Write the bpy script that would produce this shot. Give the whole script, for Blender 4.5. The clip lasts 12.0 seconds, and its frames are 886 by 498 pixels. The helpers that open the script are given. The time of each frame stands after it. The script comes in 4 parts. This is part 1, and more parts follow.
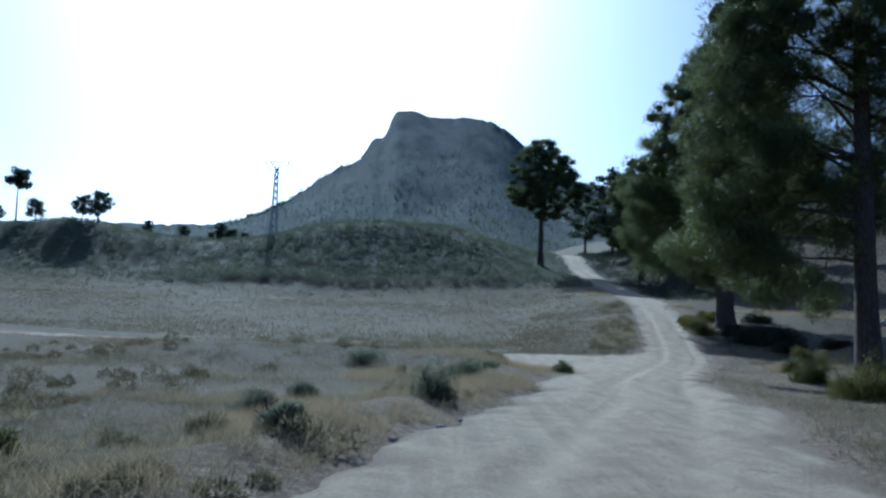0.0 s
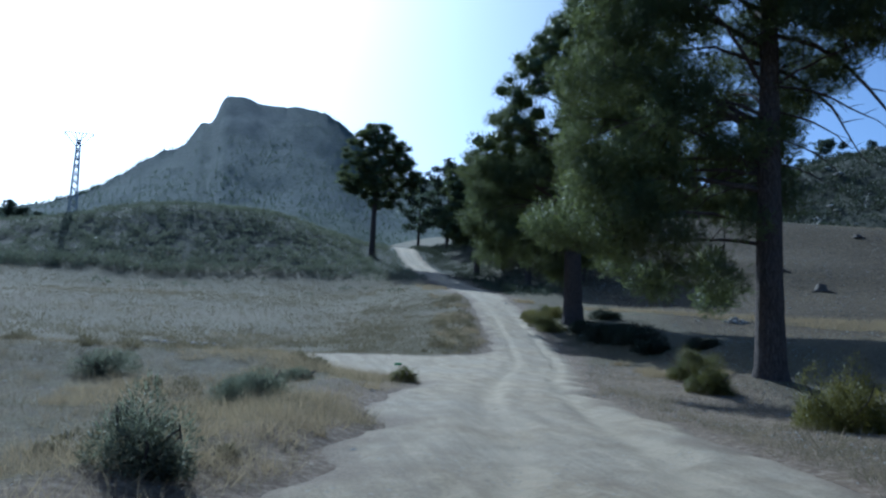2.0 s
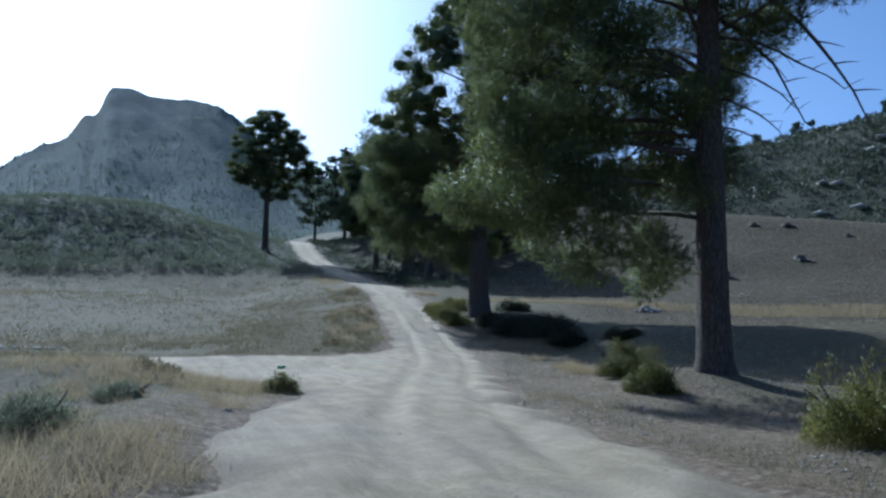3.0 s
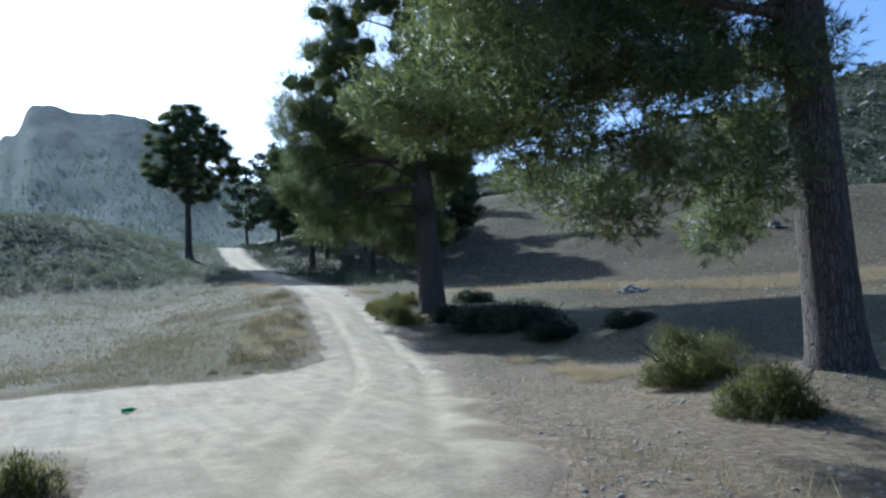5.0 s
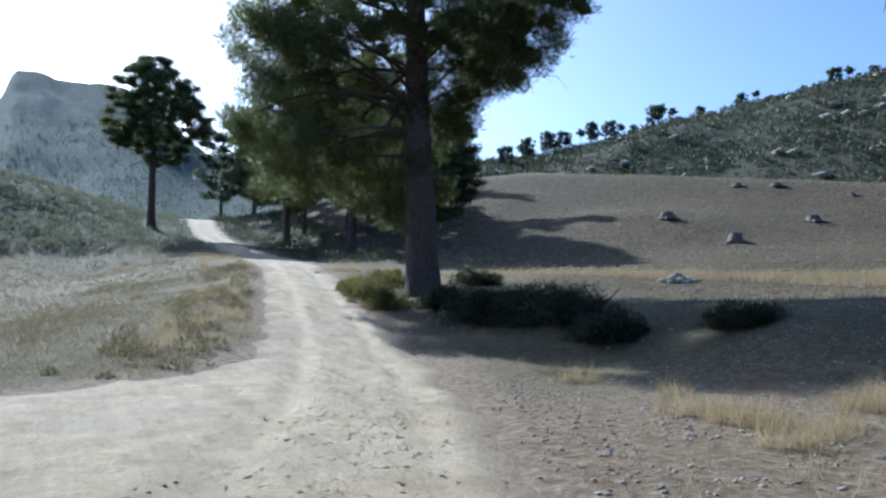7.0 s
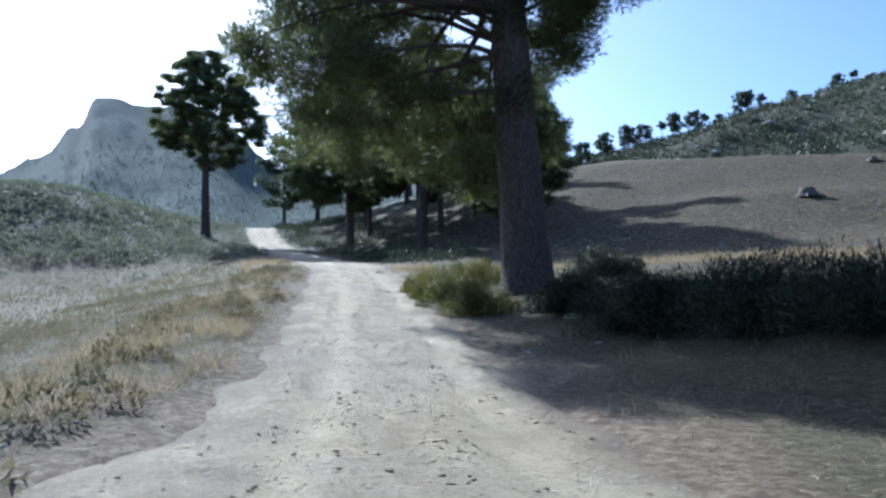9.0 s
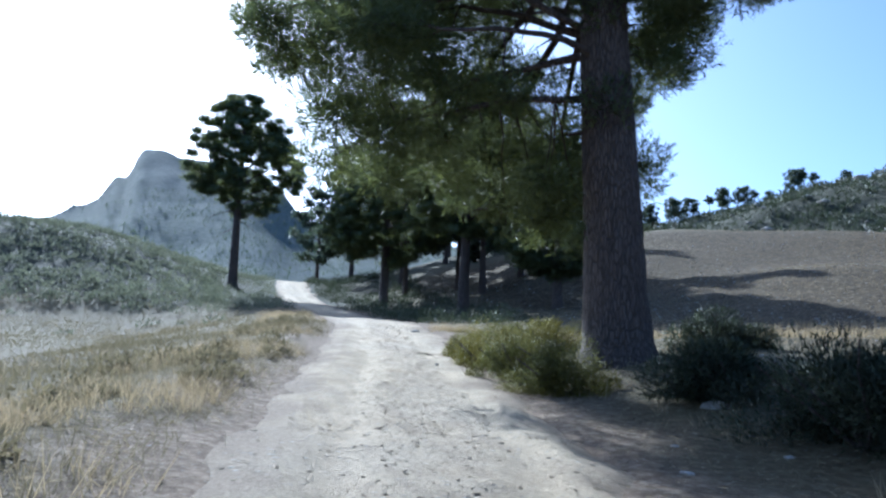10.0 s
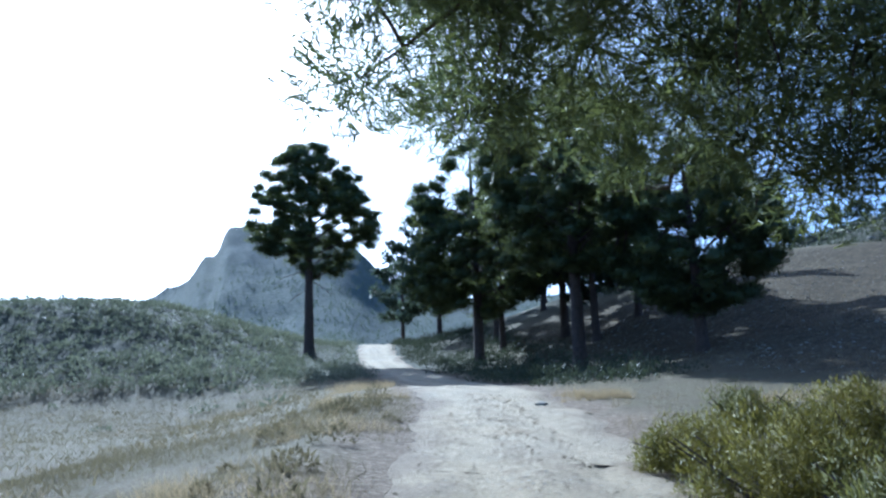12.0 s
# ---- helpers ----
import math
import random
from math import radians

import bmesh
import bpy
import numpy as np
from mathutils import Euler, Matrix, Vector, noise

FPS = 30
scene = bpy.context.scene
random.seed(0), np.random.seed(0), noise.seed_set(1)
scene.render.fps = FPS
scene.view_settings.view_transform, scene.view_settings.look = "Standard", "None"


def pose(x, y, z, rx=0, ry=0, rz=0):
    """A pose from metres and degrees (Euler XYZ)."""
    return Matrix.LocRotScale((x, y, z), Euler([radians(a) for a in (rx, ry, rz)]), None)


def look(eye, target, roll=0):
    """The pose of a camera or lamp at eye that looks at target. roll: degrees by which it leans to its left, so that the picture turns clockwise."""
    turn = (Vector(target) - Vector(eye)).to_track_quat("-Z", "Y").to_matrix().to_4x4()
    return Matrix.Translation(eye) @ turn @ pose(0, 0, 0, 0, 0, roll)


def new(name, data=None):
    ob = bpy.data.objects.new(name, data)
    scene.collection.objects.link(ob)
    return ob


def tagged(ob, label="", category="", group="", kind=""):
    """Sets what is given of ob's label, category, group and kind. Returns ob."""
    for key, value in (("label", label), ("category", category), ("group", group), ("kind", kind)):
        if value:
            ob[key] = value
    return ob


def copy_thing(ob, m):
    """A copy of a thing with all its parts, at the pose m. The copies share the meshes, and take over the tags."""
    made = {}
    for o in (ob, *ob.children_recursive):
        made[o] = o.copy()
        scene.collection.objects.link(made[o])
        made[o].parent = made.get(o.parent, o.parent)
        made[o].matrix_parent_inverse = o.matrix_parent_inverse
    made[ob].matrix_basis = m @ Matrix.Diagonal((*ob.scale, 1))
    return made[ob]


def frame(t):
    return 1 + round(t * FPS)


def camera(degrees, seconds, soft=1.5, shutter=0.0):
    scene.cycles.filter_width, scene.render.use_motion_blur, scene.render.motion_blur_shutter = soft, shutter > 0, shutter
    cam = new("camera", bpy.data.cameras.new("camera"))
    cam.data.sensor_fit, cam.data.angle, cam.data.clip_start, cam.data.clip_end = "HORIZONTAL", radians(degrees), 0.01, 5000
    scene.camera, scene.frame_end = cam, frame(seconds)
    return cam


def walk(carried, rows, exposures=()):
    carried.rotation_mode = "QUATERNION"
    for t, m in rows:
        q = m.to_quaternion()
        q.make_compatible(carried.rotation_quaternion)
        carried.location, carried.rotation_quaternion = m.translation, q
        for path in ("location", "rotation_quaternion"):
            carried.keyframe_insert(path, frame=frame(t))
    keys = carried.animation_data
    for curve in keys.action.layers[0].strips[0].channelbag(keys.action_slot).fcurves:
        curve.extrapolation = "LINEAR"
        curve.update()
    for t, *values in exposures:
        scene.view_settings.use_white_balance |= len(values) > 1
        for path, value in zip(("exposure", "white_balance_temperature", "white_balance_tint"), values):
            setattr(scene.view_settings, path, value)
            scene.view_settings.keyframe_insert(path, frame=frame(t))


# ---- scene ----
cam = camera(56.4, 12.0, soft=2.4)
METRES, EYE, TILT, LEAN, TURN = 57.692, 1.5, 0.0, 2.0, 0.0
ROWS = [
    (0.0, 0.0, 0.0, 0.0, -0.37, 5.12, -4.19),
    (0.5, 0.0, 0.0326, -0.0005, -3.02, 5.73, -5.78),
    (1.0, 0.0034, 0.0677, -0.0009, -5.72, 4.95, -4.01),
    (1.5, 0.0069, 0.1016, -0.0011, -9.05, 5.6, -6.22),
    (2.0, 0.0148, 0.139, -0.001, -12.2, 5.73, -4.77),
    (2.5, 0.0235, 0.1747, -0.0004, -15.76, 5.83, -4.77),
    (3.0, 0.035, 0.2121, -0.0012, -19.07, 5.91, -3.39),
    (5.0, 0.0883, 0.3603, -0.0007, -22.53, 5.98, 0.84),
    (5.5, 0.1025, 0.3985, -0.0003, -22.94, 5.37, 0.52),
    (6.0, 0.1181, 0.4402, -0.0001, -23.39, 5.17, 0.23),
    (6.5, 0.1326, 0.4798, -0.0005, -24.05, 5.25, -1.46),
    (7.0, 0.1483, 0.5228, -0.0005, -23.79, 5.36, -1.96),
    (9.0, 0.2043, 0.6964, 0.001, -18.61, 5.9, -0.42),
    (9.5, 0.2143, 0.7409, 0.0014, -17.39, 6.76, -2.4),
    (10.0, 0.2249, 0.7892, 0.0047, -16.67, 10.42, -3.74),
    (10.5, 0.2336, 0.8322, 0.0095, -15.79, 13.43, -3.88),
    (11.0, 0.2415, 0.8762, 0.016, -14.22, 13.9, -3.67),
    (11.5, 0.2485, 0.9189, 0.0212, -11.75, 14.56, -1.38),
    (12.0, 0.2548, 0.9607, 0.0273, -9.89, 13.94, 0.14),
]
walk(cam, [(t, pose(0, 0, EYE, TILT, LEAN, TURN) @ pose(METRES * x, METRES * y, METRES * z, 90 + pitch, roll, yaw)) for t, x, y, z, yaw, pitch, roll in ROWS],
     exposures=[(0.0, -0.15, 4300, 1), (2.0, -0.08, 4300, 1), (3.0, 0.15, 4450, 2), (5.0, 0.68, 4650, 2), (7.0, 0.87, 4800, 5), (9.0, 0.93, 4680, 6), (10.5, 1.2, 4600, 6), (11.3, 1.2, 4500, 5), (12.0, 0.98, 4400, 3)])

# ---- world, sun and exposure ----
SUN_AZ, SUN_EL = -10.5, 31.5          # degrees clockwise from +y, degrees up
world = bpy.data.worlds.new("sky")
scene.world = world
world.use_nodes = True
wn, wl = world.node_tree.nodes, world.node_tree.links
sky = wn.new("ShaderNodeTexSky")
sky.sky_type = "NISHITA"
sky.sun_disc = False
sky.sun_elevation, sky.sun_rotation = radians(SUN_EL), radians(SUN_AZ)
sky.altitude, sky.air_density, sky.dust_density, sky.ozone_density = 900, 0.7, 3.6, 0.6
wn["Background"].inputs["Strength"].default_value = 0.108
wl.new(sky.outputs["Color"], wn["Background"].inputs["Color"])

sun = new("sun", bpy.data.lights.new("sun", "SUN"))
sun.data.energy, sun.data.angle, sun.data.color = 5.0, radians(0.6), (1.0, 0.90, 0.76)
sa, se = radians(SUN_AZ), radians(SUN_EL)
sun.matrix_world = look((math.sin(sa) * math.cos(se) * 100, math.cos(sa) * math.cos(se) * 100, math.sin(se) * 100), (0, 0, 0))


# ---- materials ----
def mat(name):
    m = bpy.data.materials.new(name)
    m.use_nodes = True
    nt = m.node_tree
    return m, nt, nt.nodes["Principled BSDF"]


def node(nt, kind, ins=None):
    n = nt.nodes.new(kind)
    for k, v in (ins or {}).items():
        if isinstance(v, bpy.types.NodeSocket):
            nt.links.new(v, n.inputs[k])
        else:
            n.inputs[k].default_value = v
    return n


def coords(nt):
    return node(nt, "ShaderNodeTexCoord").outputs["Object"]


def noise_tex(nt, scale, detail=5, rough=0.6, vec=None, dist=0.0):
    return node(nt, "ShaderNodeTexNoise", {"Vector": vec or coords(nt), "Scale": scale, "Detail": detail, "Roughness": rough, "Distortion": dist}).outputs["Fac"]


def ramp(nt, fac, *stops):
    n = node(nt, "ShaderNodeValToRGB", {"Fac": fac})
    el = n.color_ramp.elements
    while len(el) < len(stops):
        el.new(0.5)
    for e, (p, c) in zip(el, stops):
        e.position = p
        e.color = (*c, 1) if len(c) == 3 else c
    return n.outputs["Color"]


def mix(nt, fac, a, b, blend="MIX"):
    n = nt.nodes.new("ShaderNodeMix")
    n.data_type, n.blend_type = "RGBA", blend
    for sock, v in ((n.inputs[0], fac), (n.inputs[6], a), (n.inputs[7], b)):
        if isinstance(v, bpy.types.NodeSocket):
            nt.links.new(v, sock)
        else:
            sock.default_value = (*v, 1) if isinstance(v, tuple) else v
    return n.outputs[2]


def bump(nt, bsdf, height, strength=0.5, distance=0.05):
    b = node(nt, "ShaderNodeBump", {"Height": height, "Strength": strength, "Distance": distance})
    nt.links.new(b.outputs["Normal"], bsdf.inputs["Normal"])


def zone(nt, name):
    n = nt.nodes.new("ShaderNodeAttribute")
    n.attribute_name = name
    return n.outputs["Fac"]


def material_ground():
    m, nt, b = mat("dry_ground")
    v = coords(nt)
    big, mid, fine = noise_tex(nt, 0.06, 5, 0.6, v), noise_tex(nt, 0.7, 8, 0.65, v), noise_tex(nt, 7.0, 8, 0.75, v)
    earth = ramp(nt, fine, (0.34, (0.075, 0.053, 0.032)), (0.5, (0.15, 0.112, 0.066)), (0.66, (0.27, 0.218, 0.14)))
    straw = ramp(nt, fine, (0.3, (0.09, 0.077, 0.04)), (0.7, (0.235, 0.195, 0.108)))
    c = mix(nt, ramp(nt, mid, (0.42, (0, 0, 0)), (0.6, (1, 1, 1))), earth, straw)
    c = mix(nt, ramp(nt, big, (0.3, (0.25, 0.25, 0.25)), (0.62, (0.75, 0.75, 0.75))), c, ramp(nt, fine, (0.35, (0.066, 0.056, 0.03)), (0.65, (0.16, 0.138, 0.08))))
    bare = ramp(nt, fine, (0.34, (0.11, 0.076, 0.049)), (0.5, (0.215, 0.157, 0.102)), (0.66, (0.37, 0.30, 0.215)))
    c = mix(nt, zone(nt, "margin"), c, bare)
    soil = ramp(nt, noise_tex(nt, 3.0, 10, 0.8, v), (0.38, (0.017, 0.012, 0.006)), (0.5, (0.06, 0.042, 0.021)), (0.62, (0.16, 0.123, 0.065)))
    c = mix(nt, zone(nt, "tilled"), c, mix(nt, ramp(nt, mid, (0.4, (0, 0, 0)), (0.62, (0.45, 0.45, 0.45))), soil, (0.13, 0.10, 0.057)))
    pebble = node(nt, "ShaderNodeTexVoronoi", {"Vector": v, "Scale": 9.0, "Randomness": 1.0}).outputs["Distance"]
    c = mix(nt, ramp(nt, pebble, (0.08, (0.5, 0.5, 0.5)), (0.2, (0, 0, 0))), c, (0.34, 0.31, 0.25))
    lump = node(nt, "ShaderNodeTexVoronoi", {"Vector": v, "Scale": 2.2, "Randomness": 1.0}).outputs["Distance"]
    speck = mix(nt, 1.0, ramp(nt, lump, (0.1, (0.75, 0.75, 0.75)), (0.24, (0, 0, 0))), zone(nt, "tilled"), "MULTIPLY")
    c = mix(nt, speck, c, (0.36, 0.31, 0.215))
    heath = ramp(nt, fine, (0.3, (0.032, 0.034, 0.022)), (0.7, (0.095, 0.092, 0.06)))
    c = mix(nt, zone(nt, "scrub"), c, heath)
    nt.links.new(c, b.inputs["Base Color"])
    b.inputs["Roughness"].default_value = 0.95
    b.inputs["Specular IOR Level"].default_value = 0.15
    bump(nt, b, mix(nt, 0.6, mid, fine), 1.0, 0.12)
    return m


def material_road():
    m, nt, b = mat("dusty_track")
    v = coords(nt)
    big, mid, fine = noise_tex(nt, 0.25, 5, 0.6, v), noise_tex(nt, 1.6, 8, 0.7, v, 0.4), noise_tex(nt, 22.0, 6, 0.8, v)
    c = ramp(nt, mid, (0.3, (0.36, 0.27, 0.16)), (0.52, (0.53, 0.42, 0.265)), (0.72, (0.65, 0.53, 0.355)))
    c = mix(nt, ramp(nt, big, (0.4, (0, 0, 0)), (0.65, (0.5, 0.5, 0.5))), c, (0.50, 0.43, 0.32))
    turned = node(nt, "ShaderNodeMapping", {"Vector": v, "Rotation": (0, 0, 0.27), "Scale": (2.6, 0.10, 1.0)}).outputs["Vector"]
    streak = noise_tex(nt, 1.0, 6, 0.7, turned, 0.3)
    c = mix(nt, ramp(nt, streak, (0.40, (0.38, 0.38, 0.38)), (0.56, (0, 0, 0))), c, (0.30, 0.235, 0.16))
    c = mix(nt, ramp(nt, fine, (0.35, (0.55, 0.55, 0.55)), (0.55, (0, 0, 0))), c, (0.24, 0.195, 0.145))
    c = mix(nt, mix(nt, 1.0, zone(nt, "wheel"), (0.38, 0.38, 0.38), "MULTIPLY"), c, (0.64, 0.525, 0.35))
    c = mix(nt, zone(nt, "margin"), c, ramp(nt, fine, (0.34, (0.15, 0.105, 0.068)), (0.5, (0.27, 0.205, 0.135)), (0.66, (0.38, 0.30, 0.21))))
    grit = node(nt, "ShaderNodeTexVoronoi", {"Vector": v, "Scale": 9.0, "Randomness": 1.0})
    near, tone = grit.outputs["Distance"], grit.outputs["Color"]
    patch = ramp(nt, noise_tex(nt, 0.55, 5, 0.65, v), (0.42, (0, 0, 0)), (0.6, (0.85, 0.85, 0.85)))
    chip = mix(nt, 1.0, ramp(nt, near, (0.16, (1, 1, 1)), (0.26, (0, 0, 0))), patch, "MULTIPLY")
    c = mix(nt, chip, c, mix(nt, tone, (0.15, 0.12, 0.085), (0.62, 0.56, 0.46)))
    nt.links.new(c, b.inputs["Base Color"])
    b.inputs["Roughness"].default_value = 0.9
    b.inputs["Specular IOR Level"].default_value = 0.2
    bump(nt, b, mix(nt, 0.3, mix(nt, 0.45, mid, fine), chip), 1.0, 0.16)
    return m


def leafy(name, low, high, tint=None, translucent=0.35, rough=0.6, through_leaf=None):
    m, nt, b = mat(name)
    isl = node(nt, "ShaderNodeNewGeometry").outputs["Random Per Island"]
    c = ramp(nt, isl, (0.0, low), (1.0, high))
    v = coords(nt)
    big = noise_tex(nt, 0.5, 3, 0.5, v)
    c = mix(nt, ramp(nt, big, (0.4, (0, 0, 0)), (0.65, (0.6, 0.6, 0.6))), c, tint or tuple(0.7 * h for h in high))
    nt.links.new(c, b.inputs["Base Color"])
    b.inputs["Roughness"].default_value = rough
    b.inputs["Specular IOR Level"].default_value = 0.25
    tr = node(nt, "ShaderNodeBsdfTranslucent")
    nt.links.new(mix(nt, 0.5, c, through_leaf or tuple(min(1, 1.6 * h) for h in high)), tr.inputs["Color"])
    ms = node(nt, "ShaderNodeMixShader", {0: translucent, 1: b.outputs[0], 2: tr.outputs[0]})
    nt.links.new(ms.outputs[0], nt.nodes["Material Output"].inputs["Surface"])
    return m


def material_bark():
    m, nt, b = mat("pine_bark")
    v = node(nt, "ShaderNodeMapping", {"Vector": coords(nt), "Scale": (1.0, 1.0, 0.22)}).outputs["Vector"]
    cells = node(nt, "ShaderNodeTexVoronoi", {"Vector": v, "Scale": 17.0, "Randomness": 1.0})
    cells.feature = "DISTANCE_TO_EDGE"
    vor = cells.outputs["Distance"]
    fine = noise_tex(nt, 14.0, 7, 0.7, v)
    c = mix(nt, ramp(nt, fine, (0.3, (0, 0, 0)), (0.7, (1, 1, 1))), (0.06, 0.044, 0.036), (0.16, 0.122, 0.098))
    c = mix(nt, ramp(nt, vor, (0.0, (0.7, 0.7, 0.7)), (0.16, (0, 0, 0))), c, (0.04, 0.03, 0.025))
    nt.links.new(c, b.inputs["Base Color"])
    b.inputs["Roughness"].default_value = 0.95
    h = mix(nt, 0.35, ramp(nt, vor, (0.0, (0, 0, 0)), (0.14, (1, 1, 1))), fine)
    bump(nt, b, h, 1.0, 0.06)
    return m


def material_rock():
    m, nt, b = mat("pale_limestone")
    v = coords(nt)
    a, f = noise_tex(nt, 2.5, 6, 0.65, v), noise_tex(nt, 30.0, 6, 0.7, v)
    c = mix(nt, ramp(nt, f, (0.3, (0, 0, 0)), (0.7, (1, 1, 1))), (0.30, 0.28, 0.24), (0.50, 0.47, 0.41))
    c = mix(nt, ramp(nt, a, (0.45, (0, 0, 0)), (0.62, (0.7, 0.7, 0.7))), c, (0.19, 0.155, 0.12))
    nt.links.new(c, b.inputs["Base Color"])
    b.inputs["Roughness"].default_value = 0.9
    bump(nt, b, mix(nt, 0.5, a, f), 0.8, 0.04)
    return m


def material_mountain():
    m, nt, b = mat("limestone_mountainside")
    v = coords(nt)
    big, mid, fine = noise_tex(nt, 0.008, 6, 0.6, v), noise_tex(nt, 0.05, 8, 0.7, v), noise_tex(nt, 0.25, 6, 0.7, v)
    sage = ramp(nt, fine, (0.34, (0.075, 0.09, 0.08)), (0.66, (0.145, 0.165, 0.145)))
    stone = ramp(nt, mid, (0.3, (0.09, 0.105, 0.105)), (0.7, (0.17, 0.185, 0.185)))
    c = mix(nt, ramp(nt, big, (0.46, (0, 0, 0)), (0.66, (0.5, 0.5, 0.5))), sage, stone)
    z = node(nt, "ShaderNodeSeparateXYZ", {"Vector": v}).outputs["Z"]
    low = node(nt, "ShaderNodeMapRange", {"Value": z, "From Min": 85.0, "From Max": 30.0}).outputs["Result"]
    c = mix(nt, low, c, ramp(nt, fine, (0.3, (0.06, 0.075, 0.05)), (0.7, (0.135, 0.15, 0.10))))
    nt.links.new(c, b.inputs["Base Color"])
    b.inputs["Roughness"].default_value = 1.0
    b.inputs["Specular IOR Level"].default_value = 0.05
    bump(nt, b, mix(nt, 0.5, mid, fine), 0.7, 3.0)
    return m


M_GROUND, M_ROAD, M_BARK, M_ROCK, M_MOUNT = material_ground(), material_road(), material_bark(), material_rock(), material_mountain()
M_NEEDLE = leafy("pine_needles", (0.07, 0.10, 0.064), (0.112, 0.146, 0.08), (0.13, 0.155, 0.065), 0.42, 0.55, (0.38, 0.40, 0.08))
M_NEEDLE_FAR = leafy("distant_pine_needles", (0.06, 0.085, 0.058), (0.12, 0.15, 0.09), None, 0.4)
M_GORSE = leafy("gorse_leaves", (0.06, 0.074, 0.028), (0.155, 0.152, 0.04), (0.22, 0.18, 0.032), 0.3)
M_BLOOM = leafy("yellow_tipped_gorse", (0.066, 0.078, 0.026), (0.2, 0.18, 0.036), (0.29, 0.23, 0.032), 0.3)
M_SCRUB = leafy("grey_green_scrub", (0.10, 0.115, 0.075), (0.21, 0.225, 0.145), (0.22, 0.215, 0.145), 0.48)
# Hill scrub's own dark green; elsewhere shade put into the leaf colour of shrubs.
M_HILL_AND_SHADED = leafy("dark_hill_and_shaded_scrub", (0.028, 0.038, 0.022), (0.075, 0.09, 0.048), (0.085, 0.08, 0.048), 0.2)
M_SAGE = leafy("sage_green_heath", (0.08, 0.092, 0.062), (0.165, 0.178, 0.115), (0.18, 0.178, 0.12), 0.32)
M_STRAW = leafy("dry_grass", (0.155, 0.122, 0.074), (0.35, 0.285, 0.18), (0.21, 0.178, 0.115), 0.33, 0.85)
M_GOLD = leafy("golden_grass", (0.19, 0.145, 0.08), (0.42, 0.335, 0.195), (0.28, 0.225, 0.13), 0.35, 0.85)
M_WEED = leafy("faded_weeds", (0.085, 0.076, 0.042), (0.205, 0.175, 0.1), (0.15, 0.132, 0.075), 0.3, 0.85)


# ---- helpers for shapes ----
def empty(name, loc, label, category, group="", kind=""):
    e = new(name)
    e.location = loc
    e.empty_display_size = 0.3
    return tagged(e, label, category, group, kind)


def link_mesh(name, me, material, parent=None, label="", smooth=True):
    me.materials.append(material)
    if smooth:
        me.polygons.foreach_set("use_smooth", np.ones(len(me.polygons), dtype=bool))
    ob = new(name, me)
    if parent:
        ob.parent = parent
    if label:
        ob["label"] = label
    return ob


def turn_normals(me, normals):
    """Shade a tuft of leaves as the rounded mass that it makes up."""
    me.polygons.foreach_set("use_smooth", np.ones(len(me.polygons), dtype=bool))
    me.normals_split_custom_set_from_vertices(normals.astype(np.float32).tolist())


def mesh_of(name, verts, faces):
    """A mesh from arrays: verts (n, 3), faces (m, 3) or (m, 4)."""
    verts, faces = np.asarray(verts, dtype=np.float32), np.asarray(faces, dtype=np.int32)
    me = bpy.data.meshes.new(name)
    k = faces.shape[1]
    me.vertices.add(len(verts))
    me.vertices.foreach_set("co", verts.ravel())
    me.loops.add(faces.size)
    me.loops.foreach_set("vertex_index", faces.ravel())
    me.polygons.add(len(faces))
    me.polygons.foreach_set("loop_start", np.arange(0, faces.size, k, dtype=np.int32))
    me.update(calc_edges=True)
    me.validate()
    return me


def hash2(ix, iy, seed):
    h = (ix.astype(np.int64) * 374761393 + iy.astype(np.int64) * 668265263 + seed * 974711) & 0x7FFFFFFF
    h = ((h ^ (h >> 13)) * 1274126177) & 0x7FFFFFFF
    return ((h ^ (h >> 16)) & 0xFFFF) / 65535.0


def vnoise(x, y, seed=0):
    """Smooth value noise, -1 to 1."""
    ix, iy = np.floor(x), np.floor(y)
    fx, fy = x - ix, y - iy
    fx, fy = fx * fx * (3 - 2 * fx), fy * fy * (3 - 2 * fy)
    a, b = hash2(ix, iy, seed), hash2(ix + 1, iy, seed)
    c, d = hash2(ix, iy + 1, seed), hash2(ix + 1, iy + 1, seed)
    return 2 * (a + (b - a) * fx + (c - a) * fy + (a - b - c + d) * fx * fy) - 1


def fbm(x, y, octaves=4, seed=0):
    t, amp = 0, 1.0
    for o in range(octaves):
        t = t + amp * vnoise(x * 2 ** o, y * 2 ** o, seed + o * 17)
        amp *= 0.5
    return t


def smooth(a, b, x):
    t = np.clip((x - a) / (b - a), 0, 1)
    return t * t * (3 - 2 * t)


def through_knots(x, knots):
    """A smooth curve through (x, y) knots."""
    kx, ky = np.array([k[0] for k in knots], float), np.array([k[1] for k in knots], float)
    m = np.gradient(ky, kx)
    x = np.clip(x, kx[0], kx[-1])
    i = np.clip(np.searchsorted(kx, x, side="right") - 1, 0, len(kx) - 2)
    h = kx[i + 1] - kx[i]
    t = (x - kx[i]) / h
    return ((2 * t ** 3 - 3 * t ** 2 + 1) * ky[i] + (t ** 3 - 2 * t ** 2 + t) * h * m[i]
            + (-2 * t ** 3 + 3 * t ** 2) * ky[i + 1] + (t ** 3 - t ** 2) * h * m[i + 1])


